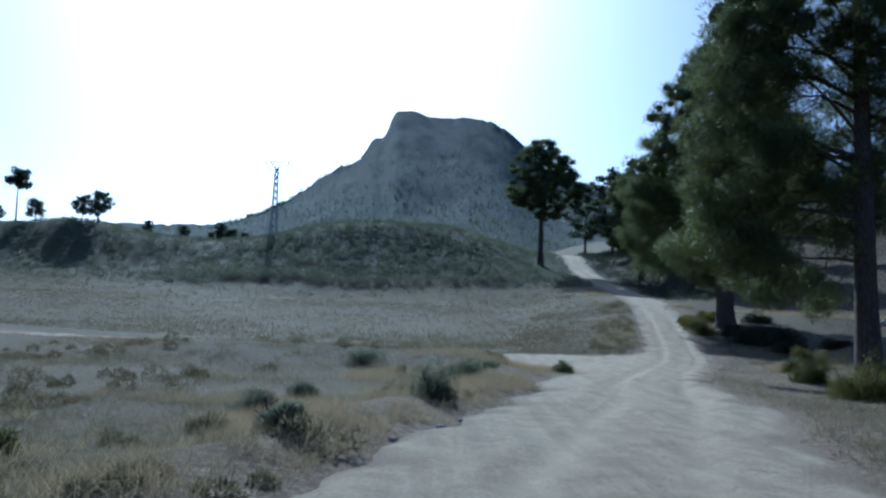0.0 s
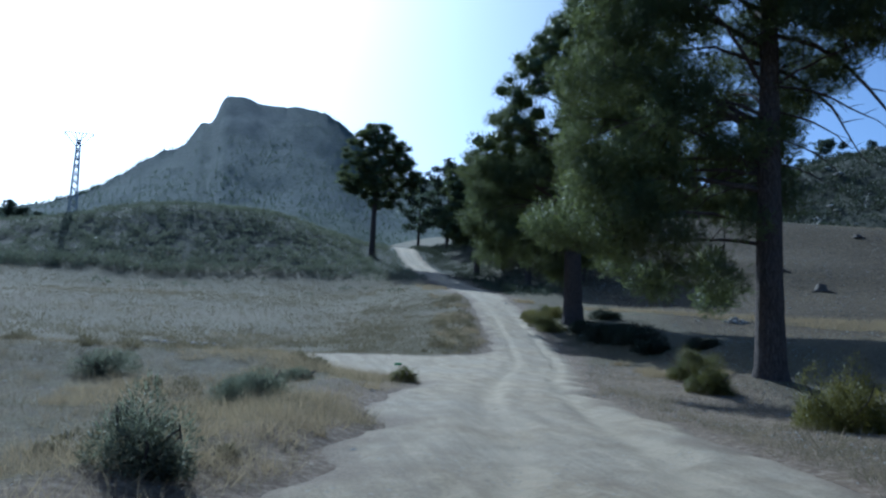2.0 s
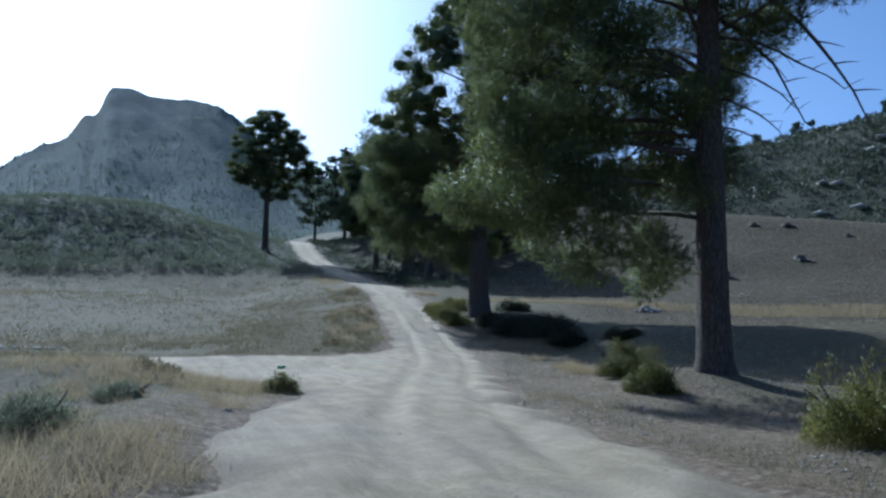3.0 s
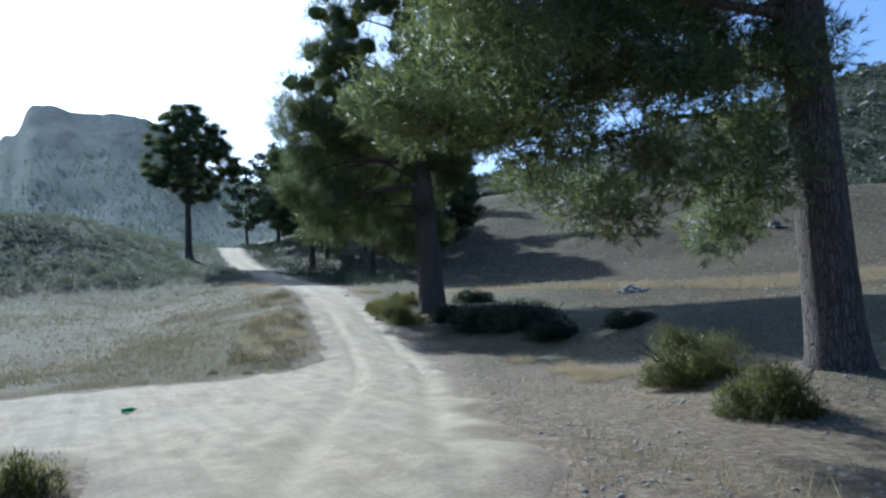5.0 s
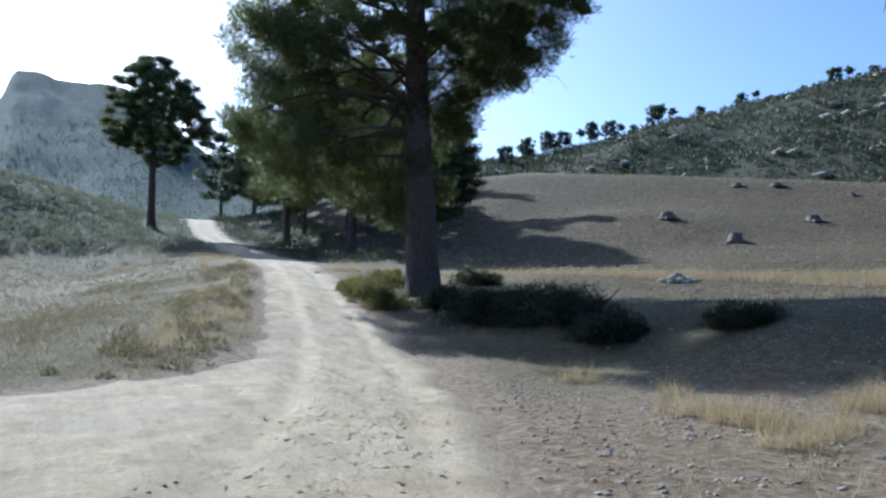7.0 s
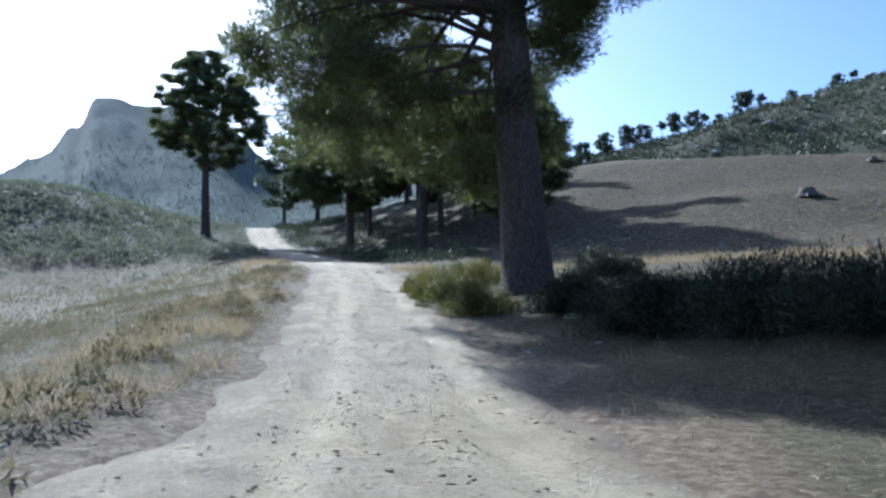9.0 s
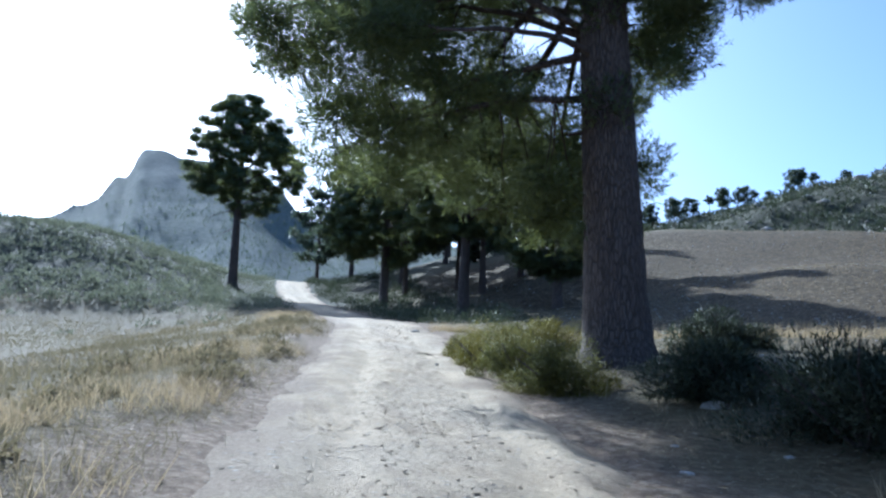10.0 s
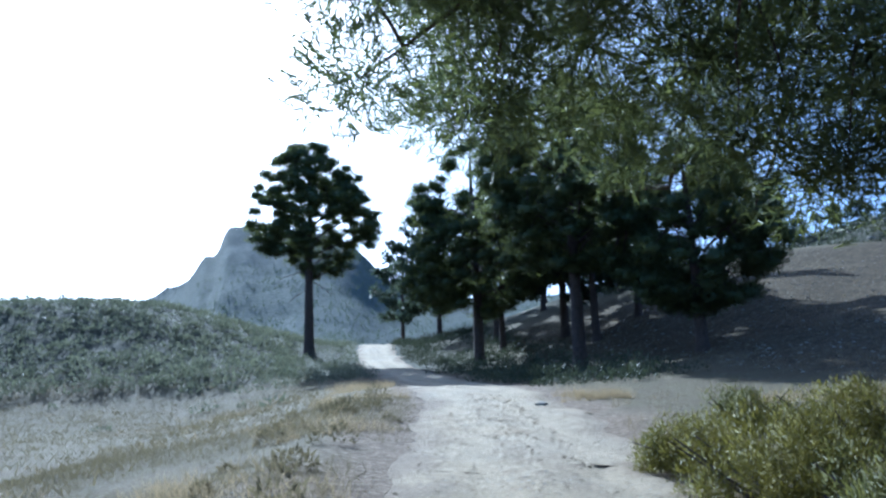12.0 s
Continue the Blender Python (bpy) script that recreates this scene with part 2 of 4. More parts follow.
# ---- the lie of the land ----
ROAD_X = ((-40, -1.5), (-10, -0.8), (0, 0.2), (10, 2.2), (18, 4.7), (22.5, 5.8), (29, 7.8), (34, 9.6), (40, 11.8), (50, 14.4), (60, 16.5), (70, 18.6), (80, 20.4), (90, 21.3), (100, 21.6), (125, 22.0), (158, 24.6), (200, 30), (260, 42))
ROAD_Z = ((-40, -0.1), (-10, 0.0), (20, 0.0), (40, 0.0), (47, 0.25), (53, 0.8), (60, 1.55), (70, 2.75), (80, 4.05), (100, 6.2), (125, 9.8), (148, 14.2), (160, 15.4), (200, 17), (300, 26), (500, 40), (900, 40))
ROAD_HALF = ((-40, 2.9), (0, 2.9), (18, 2.75), (29, 2.9), (36, 2.3), (45, 1.9), (60, 1.8), (80, 1.95), (125, 1.9), (260, 1.9))
ROAD_RIGHT = ((-40, 2.9), (0, 2.9), (12, 2.75), (19, 2.3), (25, 1.75), (47, 1.65), (60, 1.75), (80, 1.95), (125, 1.9), (260, 1.9))
SIDE_Y = ((-80, 62), (-40, 51), (-15, 43.6), (-2, 40.4), (6, 36.6), (12, 36.4))


def road_x(y):
    return through_knots(y, ROAD_X)


def road_distance(x, y):
    """Metres outside the edge of the track (negative on it)."""
    u = x - road_x(y)
    main = np.abs(u) - np.where(u > 0, through_knots(y, ROAD_RIGHT), through_knots(y, ROAD_HALF))
    side = np.abs(y - through_knots(x, SIDE_Y)) - 1.0 - 5.2 * smooth(-2, 7, x) - 3.4 * smooth(7, 12, x)
    side = side + 16.0 * smooth(-1.2, 1.6, u)
    k = 1.6
    h = np.clip(0.5 + 0.5 * (side - main) / k, 0, 1)
    return side + (main - side) * h - k * h * (1 - h) + 0.28 * fbm(x * 0.8, y * 0.8, 3, 5)


def height(x, y):
    """Height of the ground at x, y."""
    x, y = np.asarray(x, float), np.asarray(y, float)
    cx = road_x(y)
    zr = through_knots(y, ROAD_Z)
    u = x - cx
    # the field to the left lies lower than the climbing track, then rises to a scrubby shoulder
    zl = through_knots(y, ((-40, 0), (45, 0.1), (60, 0.5), (80, 2.4), (110, 6.0), (125, 11.3), (140, 17.6), (150, 19.2), (165, 19.3), (200, 18), (300, 20), (500, 20), (900, 20)))
    zl = zl - 4.6 * smooth(-12, -42, x) * smooth(100, 140, y)
    w = smooth(-14 - 13 * smooth(100, 126, y), -2.5, u)
    z = zl * (1 - w) + zr * w
    z = z + 3.2 * np.exp(-((x + 66) / 13) ** 2 - ((y - 146) / 14) ** 2)
    z = z + 0.5 * np.exp(-((x - 15.8) / 2.0) ** 2 - ((y - 31.2) / 2.2) ** 2) - 0.3 * np.exp(-((x - 13.6) / 1.8) ** 2 - ((y - 26.4) / 1.4) ** 2)
    z = z + 0.62 * smooth(-14, -8, x) * smooth(3.7, 1.0, x) * np.exp(-((y - 29.5) / 3.8) ** 2) + 0.28 * smooth(-1.5, -8, x) * smooth(-70, -40, x) * np.exp(-((y - 34 + 0.25 * (x + 8)) / 4) ** 2)
    # the ground to the right climbs
    v = np.maximum(u - 4, 0)
    gain = 0.135 * (v - 3 * (1 - np.exp(-v / 3))) * np.clip((y - 20) / 60, 0.05, 1.8) ** 1.6
    gain = np.minimum(gain, 8 + 3 * np.tanh((gain - 8) / 3))
    r, az = np.hypot(x - 8, y - 28), np.degrees(np.arctan2(x - 8, y - 28))
    z = z + gain + 1.4 * np.exp(-((x - 50) / 9) ** 2 - ((y - 86) / 9) ** 2) + 1.2 * np.exp(-((x - 46) / 9) ** 2 - ((y - 108) / 9) ** 2)
    # the field's edge stands as a low bank beside the track
    lip = smooth(17.8, 22.6, x - 0.05 * (y - 48) + 0.7 * vnoise(x * 0.25, y * 0.25, 15)) * smooth(35, 42, y) * smooth(76, 60, y)
    z = z + lip * (0.82 + 0.5 * np.exp(-((y - 44) / 5) ** 2))
    # scrub hill beyond the field on the right
    side = smooth(17, 27, az) * smooth(178, 110, az)
    crest = through_knots(az, ((0, 46), (20, 46), (30, 48.5), (37, 55), (45, 62), (51, 66), (60, 72), (75, 78), (180, 50)))
    hill = 12 + (crest - 12) * smooth(122, 262, r)
    hill = hill - 25 * smooth(275, 420, r) + smooth(130, 160, r) * smooth(262, 230, r) * 2.2 * fbm(x * 0.035, y * 0.035, 4, 14)
    m = side * smooth(108, 132, r)
    z = z * (1 - m) + hill * m
    z = z * (1 - smooth(500, 900, r)) + 20 * smooth(500, 900, r)
    rough = 0.05 + 0.5 * smooth(50, 300, r)
    z = z + 0.2 * np.exp(-((-u - through_knots(y, ROAD_HALF) - 1.2 - 0.3 * vnoise(x * 0.5, y * 0.5, 9)) / 0.7) ** 2) * smooth(1, 6, y) * smooth(29, 24, y)
    z = z + 0.16 * np.exp(-((-u - through_knots(y, ROAD_HALF) - 1.5) / 0.8) ** 2) * smooth(46, 50, y) * smooth(90, 75, y)
    calm = smooth(0, 2.5, np.abs(u) - 2.0)
    z = z + rough * calm * fbm(x * 0.22, y * 0.22, 4, 3) + 0.10 * calm * vnoise(x * 0.07, y * 0.07, 8)
    return z


def zones(x, y):
    """How far the ground is scrubland, and how far open tilled field, 0 to 1."""
    u, r, az = x - road_x(y), np.hypot(x - 8, y - 28), np.degrees(np.arctan2(x - 8, y - 28))
    wob = 4 * fbm(x * 0.06, y * 0.06, 3, 71)
    scrub = np.maximum(smooth(110, 118, y + wob) * smooth(12, 2, u) * (1 - 0.4 * smooth(-22, -42, x + 2 * wob)), smooth(106, 118, r + 0.7 * wob) * smooth(10, 20, az))
    tilled = smooth(9, 14, u + wob * 0.6) * smooth(112, 104, r) * smooth(40, 50, y + 0.5 * wob)
    return scrub, tilled


def bare_ground(x, y):
    """How far the ground is bare and stony, 0 to 1: the track's margins, and wider on the right before the bank."""
    sd = road_distance(x, y) + 0.5 * fbm(x * 0.7, y * 0.7, 3, 66)
    wide = smooth(7.5, 4.0, sd) * smooth(0.5, 2.0, x - road_x(y)) * smooth(12, 18, y) * smooth(43, 39, y)
    return np.maximum(smooth(1.7, 0.5, sd), 0.85 * wide)


def H(x, y):
    return float(height(np.array([x]), np.array([y]))[0])


def ground():
    rings = np.concatenate(([0.0], 0.5 * 1.033 ** np.arange(0, 268)))
    ang = np.radians(np.arange(0, 360, 0.8))
    n = len(ang)
    rr, aa = np.meshgrid(rings, ang, indexing="ij")
    x, y = 8 + rr * np.sin(aa), 28 + rr * np.cos(aa)
    z = height(x, y)
    z = z - 0.10 * smooth(0.25, -0.5, road_distance(x, y)) * (rr < 200)
    i, j = np.meshgrid(np.arange(len(rings) - 1), np.arange(n), indexing="ij")
    a = (i * n + j).ravel()
    b = (i * n + (j + 1) % n).ravel()
    faces = np.stack([a, a + n, b + n, b], 1)
    me = mesh_of("ground", np.stack([x, y, z], -1).reshape(-1, 3), faces)
    for name, values in zip(("scrub", "tilled", "margin"), (*zones(x, y), bare_ground(x, y) * (rr < 150))):
        me.attributes.new(name, "FLOAT", "POINT").data.foreach_set("value", values.ravel().astype(np.float32))
    ob = link_mesh("ground", me, M_GROUND)
    tagged(ob, "dry stony ground with straw-coloured grass and bare earth", "ground", kind="structure")


def road_top(x, y):
    """Height of the track's worn surface."""
    sd, u = road_distance(x, y), x - road_x(y)
    z = height(x, y) + 0.035 - 0.10 * smooth(-0.5, 0.3, sd)
    on = smooth(0.0, -0.8, sd)
    rut = np.exp(-((np.abs(u - 0.15 * np.sin(y * 0.13)) - 0.85) / 0.24) ** 2)
    z = z - 0.06 * rut * on + 0.035 * on * fbm(u * 1.9, y * 0.16, 4, 21) + 0.03 * on * np.maximum(0, fbm(x * 1.1, y * 0.5, 3, 27) - 0.45)
    return z + 0.05 * on * np.maximum(0, fbm(x * 2.4, y * 1.5, 4, 29) - 0.35) + 0.014 * on * fbm(u * 5.2, y * 1.6, 2, 31)


def road():
    verts, faces, edge, base = [], [], [], 0
    for x0, x1, y0, y1, st in ((-60, 22, -14, 14, 0.2), (-60, 22, 14, 66, 0.125), (10, 48, 66, 262, 0.4)):
        xs, ys = np.arange(x0, x1 + st, st), np.arange(y0, y1 + st / 2, st)
        x, y = np.meshgrid(xs, ys, indexing="ij")
        sd = road_distance(x, y)
        z = road_top(x, y)
        keep = sd < 0.45
        idx = np.arange(x.size).reshape(x.shape)
        q = np.stack([idx[:-1, :-1], idx[1:, :-1], idx[1:, 1:], idx[:-1, 1:]], -1).reshape(-1, 4)
        q = q[keep.ravel()[q].all(1)]
        used, inv = np.unique(q, return_inverse=True)
        verts.append(np.stack([x, y, z], -1).reshape(-1, 3)[used])
        faces.append(inv.reshape(-1, 4) + base)
        edge.append(0.9 * smooth(-0.75, 0.1, sd + 0.4 * fbm(x * 0.9, y * 0.9, 4, 67)).ravel()[used])
        base += len(used)
    me = mesh_of("road", np.concatenate(verts), np.concatenate(faces))
    xy = np.concatenate(verts)
    u = xy[:, 0] - road_x(xy[:, 1])
    worn = np.exp(-((np.abs(u - 0.15 * np.sin(xy[:, 1] * 0.13)) - 0.85) / 0.3) ** 2) * (0.75 + 0.5 * vnoise(u * 6, xy[:, 1] * 0.25, 35))
    me.attributes.new("wheel", "FLOAT", "POINT").data.foreach_set("value", np.clip(worn, 0, 1).astype(np.float32))
    me.attributes.new("margin", "FLOAT", "POINT").data.foreach_set("value", np.concatenate(edge).astype(np.float32))
    tagged(link_mesh("road", me, M_ROAD), "pale dusty dirt track with wheel ruts and loose stones", "dirt road", kind="structure")


# ---- mountain ----
CREST = ((-40, 5.0), (-22, 5.6), (-13.4, 6.6), (-11.7, 7.3), (-9.5, 8.8), (-7.6, 10.2), (-5.5, 11.6), (-5.0, 12.5), (-4.1, 12.9), (-3.7, 14.0), (-2.5, 14.45),
         (-0.7, 14.1), (1.4, 14.2), (3.8, 13.7), (5.1, 12.8), (5.7, 12.2), (7.5, 10.6), (10.5, 9.8), (16, 9.6), (26, 9.8), (40, 10.0))


def mountain_z(az, d):
    """Height of the mountain's face, by degrees from +y and distance."""
    top = 1.5 + 1000 * np.tan(np.radians(through_knots(az, CREST)))
    t = np.clip((d - 260) / 740, 0, 1)
    prof = t ** 1.55
    back = smooth(1000, 1500, d)
    return (14 + (top - 14) * prof) * (1 - back) - 40 * back


def mountain_lumps(x, y, a, d):
    return (smooth(260, 360, d) * smooth(1005, 900, d) * (5 * fbm(x * 0.008, y * 0.004, 3, 31) + 1.2 * fbm(x * 0.05, y * 0.02, 3, 32))
            + 1.5 * vnoise(a * 3.1, d * 0.01, 33) * smooth(850, 1000, d))


def mountain():
    az = np.arange(-42, 44, 0.2)
    d = np.concatenate((np.arange(250, 900, 8.0), np.arange(900, 1040, 6), np.arange(1040, 1520, 60)))
    a, dd = np.meshgrid(az, d, indexing="ij")
    x, y = dd * np.sin(np.radians(a)), dd * np.cos(np.radians(a))
    z = mountain_z(a, dd) + mountain_lumps(x, y, a, dd)
    idx = np.arange(x.size).reshape(x.shape)
    q = np.stack([idx[:-1, :-1], idx[1:, :-1], idx[1:, 1:], idx[:-1, 1:]], -1).reshape(-1, 4)
    me = mesh_of("mountain", np.stack([x, y, z], -1).reshape(-1, 3), q)
    tagged(link_mesh("mountain", me, M_MOUNT), "flat-topped rocky mountain with wooded slopes", "mountain", kind="structure")


def mountain_woods():
    """Small conifers on the mountain's slopes and crest."""
    rng = np.random.default_rng(77)
    n = 26000
    a, d = rng.uniform(-20, 24, n), 262 + 730 * rng.uniform(0, 1, n) ** 1.1
    edge = rng.uniform(0, 1, n) < 0.05
    a, d = np.where(edge, rng.uniform(-15, 7, n), a), np.where(edge, rng.uniform(985, 1002, n), d)
    x, y = d * np.sin(np.radians(a)), d * np.cos(np.radians(a))
    keep = (fbm(x * 0.01, y * 0.01, 3, 90) + rng.uniform(-0.7, 0.9, n) > 0) & ~(edge & (a > -5.3) & (rng.uniform(0, 1, n) < 0.85))
    keep &= edge | (rng.uniform(0, 1, n) < 0.75)
    x, y, a, d = x[keep], y[keep], a[keep], d[keep]
    z = mountain_z(a, d) + mountain_lumps(x, y, a, d)
    n, k = len(x), 9
    hgt = rng.uniform(1.6, 4.2, (n, 1, 1)) * np.where(d > 980, 1.5, 1.0)[:, None, None]
    u = rng.uniform(0, 1, (n, k, 1))
    th = rng.uniform(0, 6.28, (n, k, 1))
    out = np.concatenate([np.cos(th), np.sin(th), np.zeros_like(th)], -1)
    pos = np.array([0, 0, 1.0]) * u * hgt * 0.9
    rad = (1.05 - u) * hgt * 0.26
    side = np.concatenate([-np.sin(th), np.cos(th), np.zeros_like(th)], -1) * rad * 0.5
    tri = np.stack([pos + out * rad - side, pos + out * rad + side, pos + np.array([0, 0, 1.0]) * hgt * 0.3], 2)
    v = (tri + np.stack([x, y, z - 0.5], 1)[:, None, None]).reshape(-1, 3)
    ob = link_mesh("mountain_woods", mesh_of("mountain_woods", v, np.arange(len(v)).reshape(-1, 3)), M_NEEDLE_FAR, smooth=False)
    tagged(ob, "small dark conifers scattered over the mountain slopes", "woods", kind="stuff")


# ---- plants ----
def unit(v):
    return v / np.maximum(np.linalg.norm(v, axis=-1, keepdims=True), 1e-9)


def tube(path, radii, sides=8, rough=0.0, rng=None):
    """A tapered tube along a path, as arrays."""
    path, radii = np.asarray(path, float), np.asarray(radii, float)
    tang = unit(np.gradient(path, axis=0))
    ref = np.where(np.abs(tang[:, 2:3]) > 0.9, np.array([[1.0, 0, 0]]), np.array([[0, 0, 1.0]]))
    e1 = unit(np.cross(tang, ref))
    e2 = np.cross(tang, e1)
    th = np.linspace(0, 2 * np.pi, sides, endpoint=False)
    r = radii[:, None] * np.ones(sides)[None]
    if rough and rng is not None:
        r = r * (1 + rough * rng.uniform(-1, 1, r.shape))
    v = path[:, None] + r[..., None] * (np.cos(th)[None, :, None] * e1[:, None] + np.sin(th)[None, :, None] * e2[:, None])
    n = len(path)
    i, j = np.meshgrid(np.arange(n - 1), np.arange(sides), indexing="ij")
    a, b = (i * sides + j).ravel(), (i * sides + (j + 1) % sides).ravel()
    return v.reshape(-1, 3), np.stack([a, b, b + sides, a + sides], 1)


def lumps_of(fineness):
    bm = bmesh.new()
    bmesh.ops.create_icosphere(bm, subdivisions=fineness, radius=1.0)
    v, f = np.array([q.co[:] for q in bm.verts]), np.array([[q.index for q in t.verts] for t in bm.faces])
    bm.free()
    return v, f


CORE = lumps_of(2)


def needles(centres, radii, shoots, per, length, width, rng, flat=0.7, heart=0.62, flakes=90, spray=0.24, broad=0.42, core=0.0):
    """Rounded pads of needle shoots, one thin triangle a needle, round a heart of short broad sprays."""
    n = len(centres)
    d = unit(rng.normal(size=(n, shoots, 3)) + np.array([0, 0, 0.12]))
    bump_ = 1 + 0.16 * np.sin(d[..., :1] * 5 + d[..., 1:2] * 4 + rng.uniform(0, 6.28, (n, 1, 1)))
    rad = (1 - 0.26 * rng.uniform(0, 1, (n, shoots, 1)) ** 1.5) * bump_
    pad = radii[:, None, None] * np.array([1, 1, flat])
    root = (centres[:, None] + d * rad * pad * 0.86).reshape(-1, 3)
    out = unit(d + np.array([0, 0, 0.5]) + 0.25 * rng.normal(size=d.shape)).reshape(-1, 3)
    root, out = np.repeat(root, per, 0), np.repeat(out, per, 0)
    way = unit(out + 0.55 * rng.normal(size=out.shape))
    side = unit(np.cross(way, rng.normal(size=way.shape)))
    ln = length * rng.uniform(0.7, 1.2, (len(way), 1))
    stem = root + out * length * rng.uniform(-0.9, 0.3, (len(way), 1))
    v = np.stack([stem - side * width / 2, stem + side * width / 2, stem + way * ln], 1).reshape(-1, 3)
    hd = unit(rng.normal(size=(n, flakes, 3)))
    hc = (centres[:, None] + hd * rng.uniform(0.15, 1.0, (n, flakes, 1)) ** 0.8 * pad * heart * 1.25).reshape(-1, 3)
    hw = unit(hd.reshape(-1, 3) + 0.9 * rng.normal(size=hc.shape))
    hs = unit(np.cross(hw, rng.normal(size=hc.shape)))
    hl = np.repeat(radii, flakes)[:, None] * heart * spray * rng.uniform(0.6, 1.4, (len(hc), 1))
    vh = np.stack([hc - hs * hl * broad - hw * hl * 0.4, hc + hs * hl * broad - hw * hl * 0.4, hc + hw * hl * 0.7], 1).reshape(-1, 3)
    mid = np.concatenate([np.repeat(centres, shoots * per * 3, 0), np.repeat(centres, flakes * 3, 0)])
    verts = np.concatenate([v, vh])
    nor = unit((verts - mid) / np.array([1, 1, flat]) + 0.10 * np.repeat(radii, 1)[0] * np.array([0, 0, 1.0]))
    nor = unit(nor + 0.12 * rng.normal(size=nor.shape))
    faces = np.arange(len(verts)).reshape(-1, 3)
    if core:
        # the packed heart of each pad
        cv, cf = CORE
        lump = cv[None] * rng.uniform(0.7, 1.15, (n, len(cv), 1)) * core * pad + centres[:, None]
        faces = np.concatenate([faces, (cf[None] + len(verts) + (np.arange(n) * len(cv))[:, None, None]).reshape(-1, 3)])
        verts = np.concatenate([verts, lump.reshape(-1, 3)])
        nor = np.concatenate([nor, unit(np.tile(cv, (n, 1)) + 0.35 * rng.normal(size=(n * len(cv), 3)))])
    return verts, faces, nor


def pine(loc, tall, girth, limbs, label, seed, shoots=12, per=5, length=0.34, width=0.09, clump=0.75, crown_from=0.35, spread=4.5, shape="round", flat=0.7, heart=0.8, flakes=40, spray=0.5):
    """A pine far off: trunk, limbs and a crown of needle clumps."""
    rng = np.random.default_rng(seed)
    tree = empty("pine_tree", loc, label, "pine tree")
    t = np.linspace(0, 1, 14) ** 1.3
    path = np.stack([0.10 * np.sin(t * 7 + seed) * t, 0.10 * np.cos(t * 6 + seed) * t, tall * t - 0.35 * (1 - t)], 1)
    rad = girth * ((1 - t) ** 0.75 * 0.92 + 0.05) * (1 + 0.5 * np.exp(-t * tall / 0.45))
    v, f = tube(path, rad, 10, 0.035, rng)
    link_mesh("trunk", mesh_of("trunk", v, f), M_BARK, tree)
    at = lambda z: np.array([np.interp(z / tall, t, path[:, k]) for k in range(3)])
    cen, rads = [], []
    for i in range(limbs):
        k = (i + rng.uniform(0.1, 0.9)) / limbs
        z = tall * (crown_from + (0.985 - crown_from) * k)
        deg = (i * 137.5 + rng.uniform(-30, 30)) % 360
        if shape == "umbrella":
            reach = spread * (0.55 + 0.45 * math.sin(math.pi * min(1, k * 1.15)))
        else:
            reach = spread * math.sqrt(max(0.2, 1 - (max(0, k - 0.3) / 0.76) ** 2)) * min(1, 0.75 + 1.2 * k)
        reach, rise = reach * rng.uniform(0.75, 1.1), rng.uniform(-0.12, 0.16) + 0.42 * k
        dirn = np.array([math.sin(radians(deg)), math.cos(radians(deg)), 0])
        across = np.array([dirn[1], -dirn[0], 0])
        s = np.linspace(0, 1, 9)[:, None]
        lp = at(min(z, tall * 0.99)) + dirn * reach * s + np.array([0, 0, 1.0]) * reach * rise * s ** 1.5 + 0.02 * reach * s * np.cumsum(rng.normal(size=(9, 3)), 0)
        lv, lf = tube(lp, np.linspace(1, 0.15, 9) ** 1.2 * max(0.03, 0.016 * reach + 0.015), 6, 0.08, rng)
        link_mesh("limb", mesh_of("limb", lv, lf), M_BARK, tree)
        m = max(3, int(reach / clump * 2.1))
        for q in range(m):
            k = 0.28 + 0.74 * (q + rng.uniform(0, 1)) / m
            c0 = np.array([np.interp(k, s[:, 0], lp[:, a]) for a in range(3)])
            cen.append(c0 + across * rng.uniform(-1, 1) * (0.18 + 0.17 * reach * min(k, 0.85)) + np.array([0, 0, rng.uniform(-0.35, 0.65)]))
            rads.append(clump * rng.uniform(0.6, 1.2) * (1.1 - 0.3 * k))
    for q in range(6):
        cen.append(at(tall * 0.985) + rng.normal(size=3) * (0.45, 0.45, 0.25)), rads.append(clump * 0.8)
    v, f, nor = needles(np.array(cen), np.array(rads), shoots, per, length, width, rng, flat, heart, flakes, spray)
    me = mesh_of("crown", v, f)
    turn_normals(me, nor)
    link_mesh("crown", me, M_NEEDLE_FAR, tree, smooth=False)
    return tree


def dead_branch(tree, root, deg, reach, drop, thick, rng):
    """A bare snag with a few twigs."""
    w = np.linspace(0, 1, 9)[:, None]
    dirn = np.array([math.sin(radians(deg)), math.cos(radians(deg)), 0])
    lp = root + dirn * reach * w ** 0.9 + np.array([0, 0, 1.0]) * reach * drop * w ** 1.8 + 0.02 * reach * w * np.cumsum(rng.normal(size=(9, 3)), 0)
    bv, bf = tube(lp, np.linspace(thick, thick * 0.25, 9), 6, 0.08, rng)
    for q in ((3, 4, 5, 6, 7, 8) if reach > 1.5 else ()):
        way = unit(dirn + np.array([0, 0, -0.3]) + 0.8 * rng.normal(size=3)) * reach * 0.16
        tv, tf = tube(np.array([lp[q], lp[q] + way * 0.5, lp[q] + way + (0, 0, -0.04)]), (thick * 0.3, thick * 0.2, 0.004), 4)
        bf = np.concatenate([bf, tf + len(bv)])
        bv = np.concatenate([bv, tv])
    link_mesh("dead_branch", mesh_of("dead_branch", bv, bf), M_BARK, tree, "bare grey dead branch")


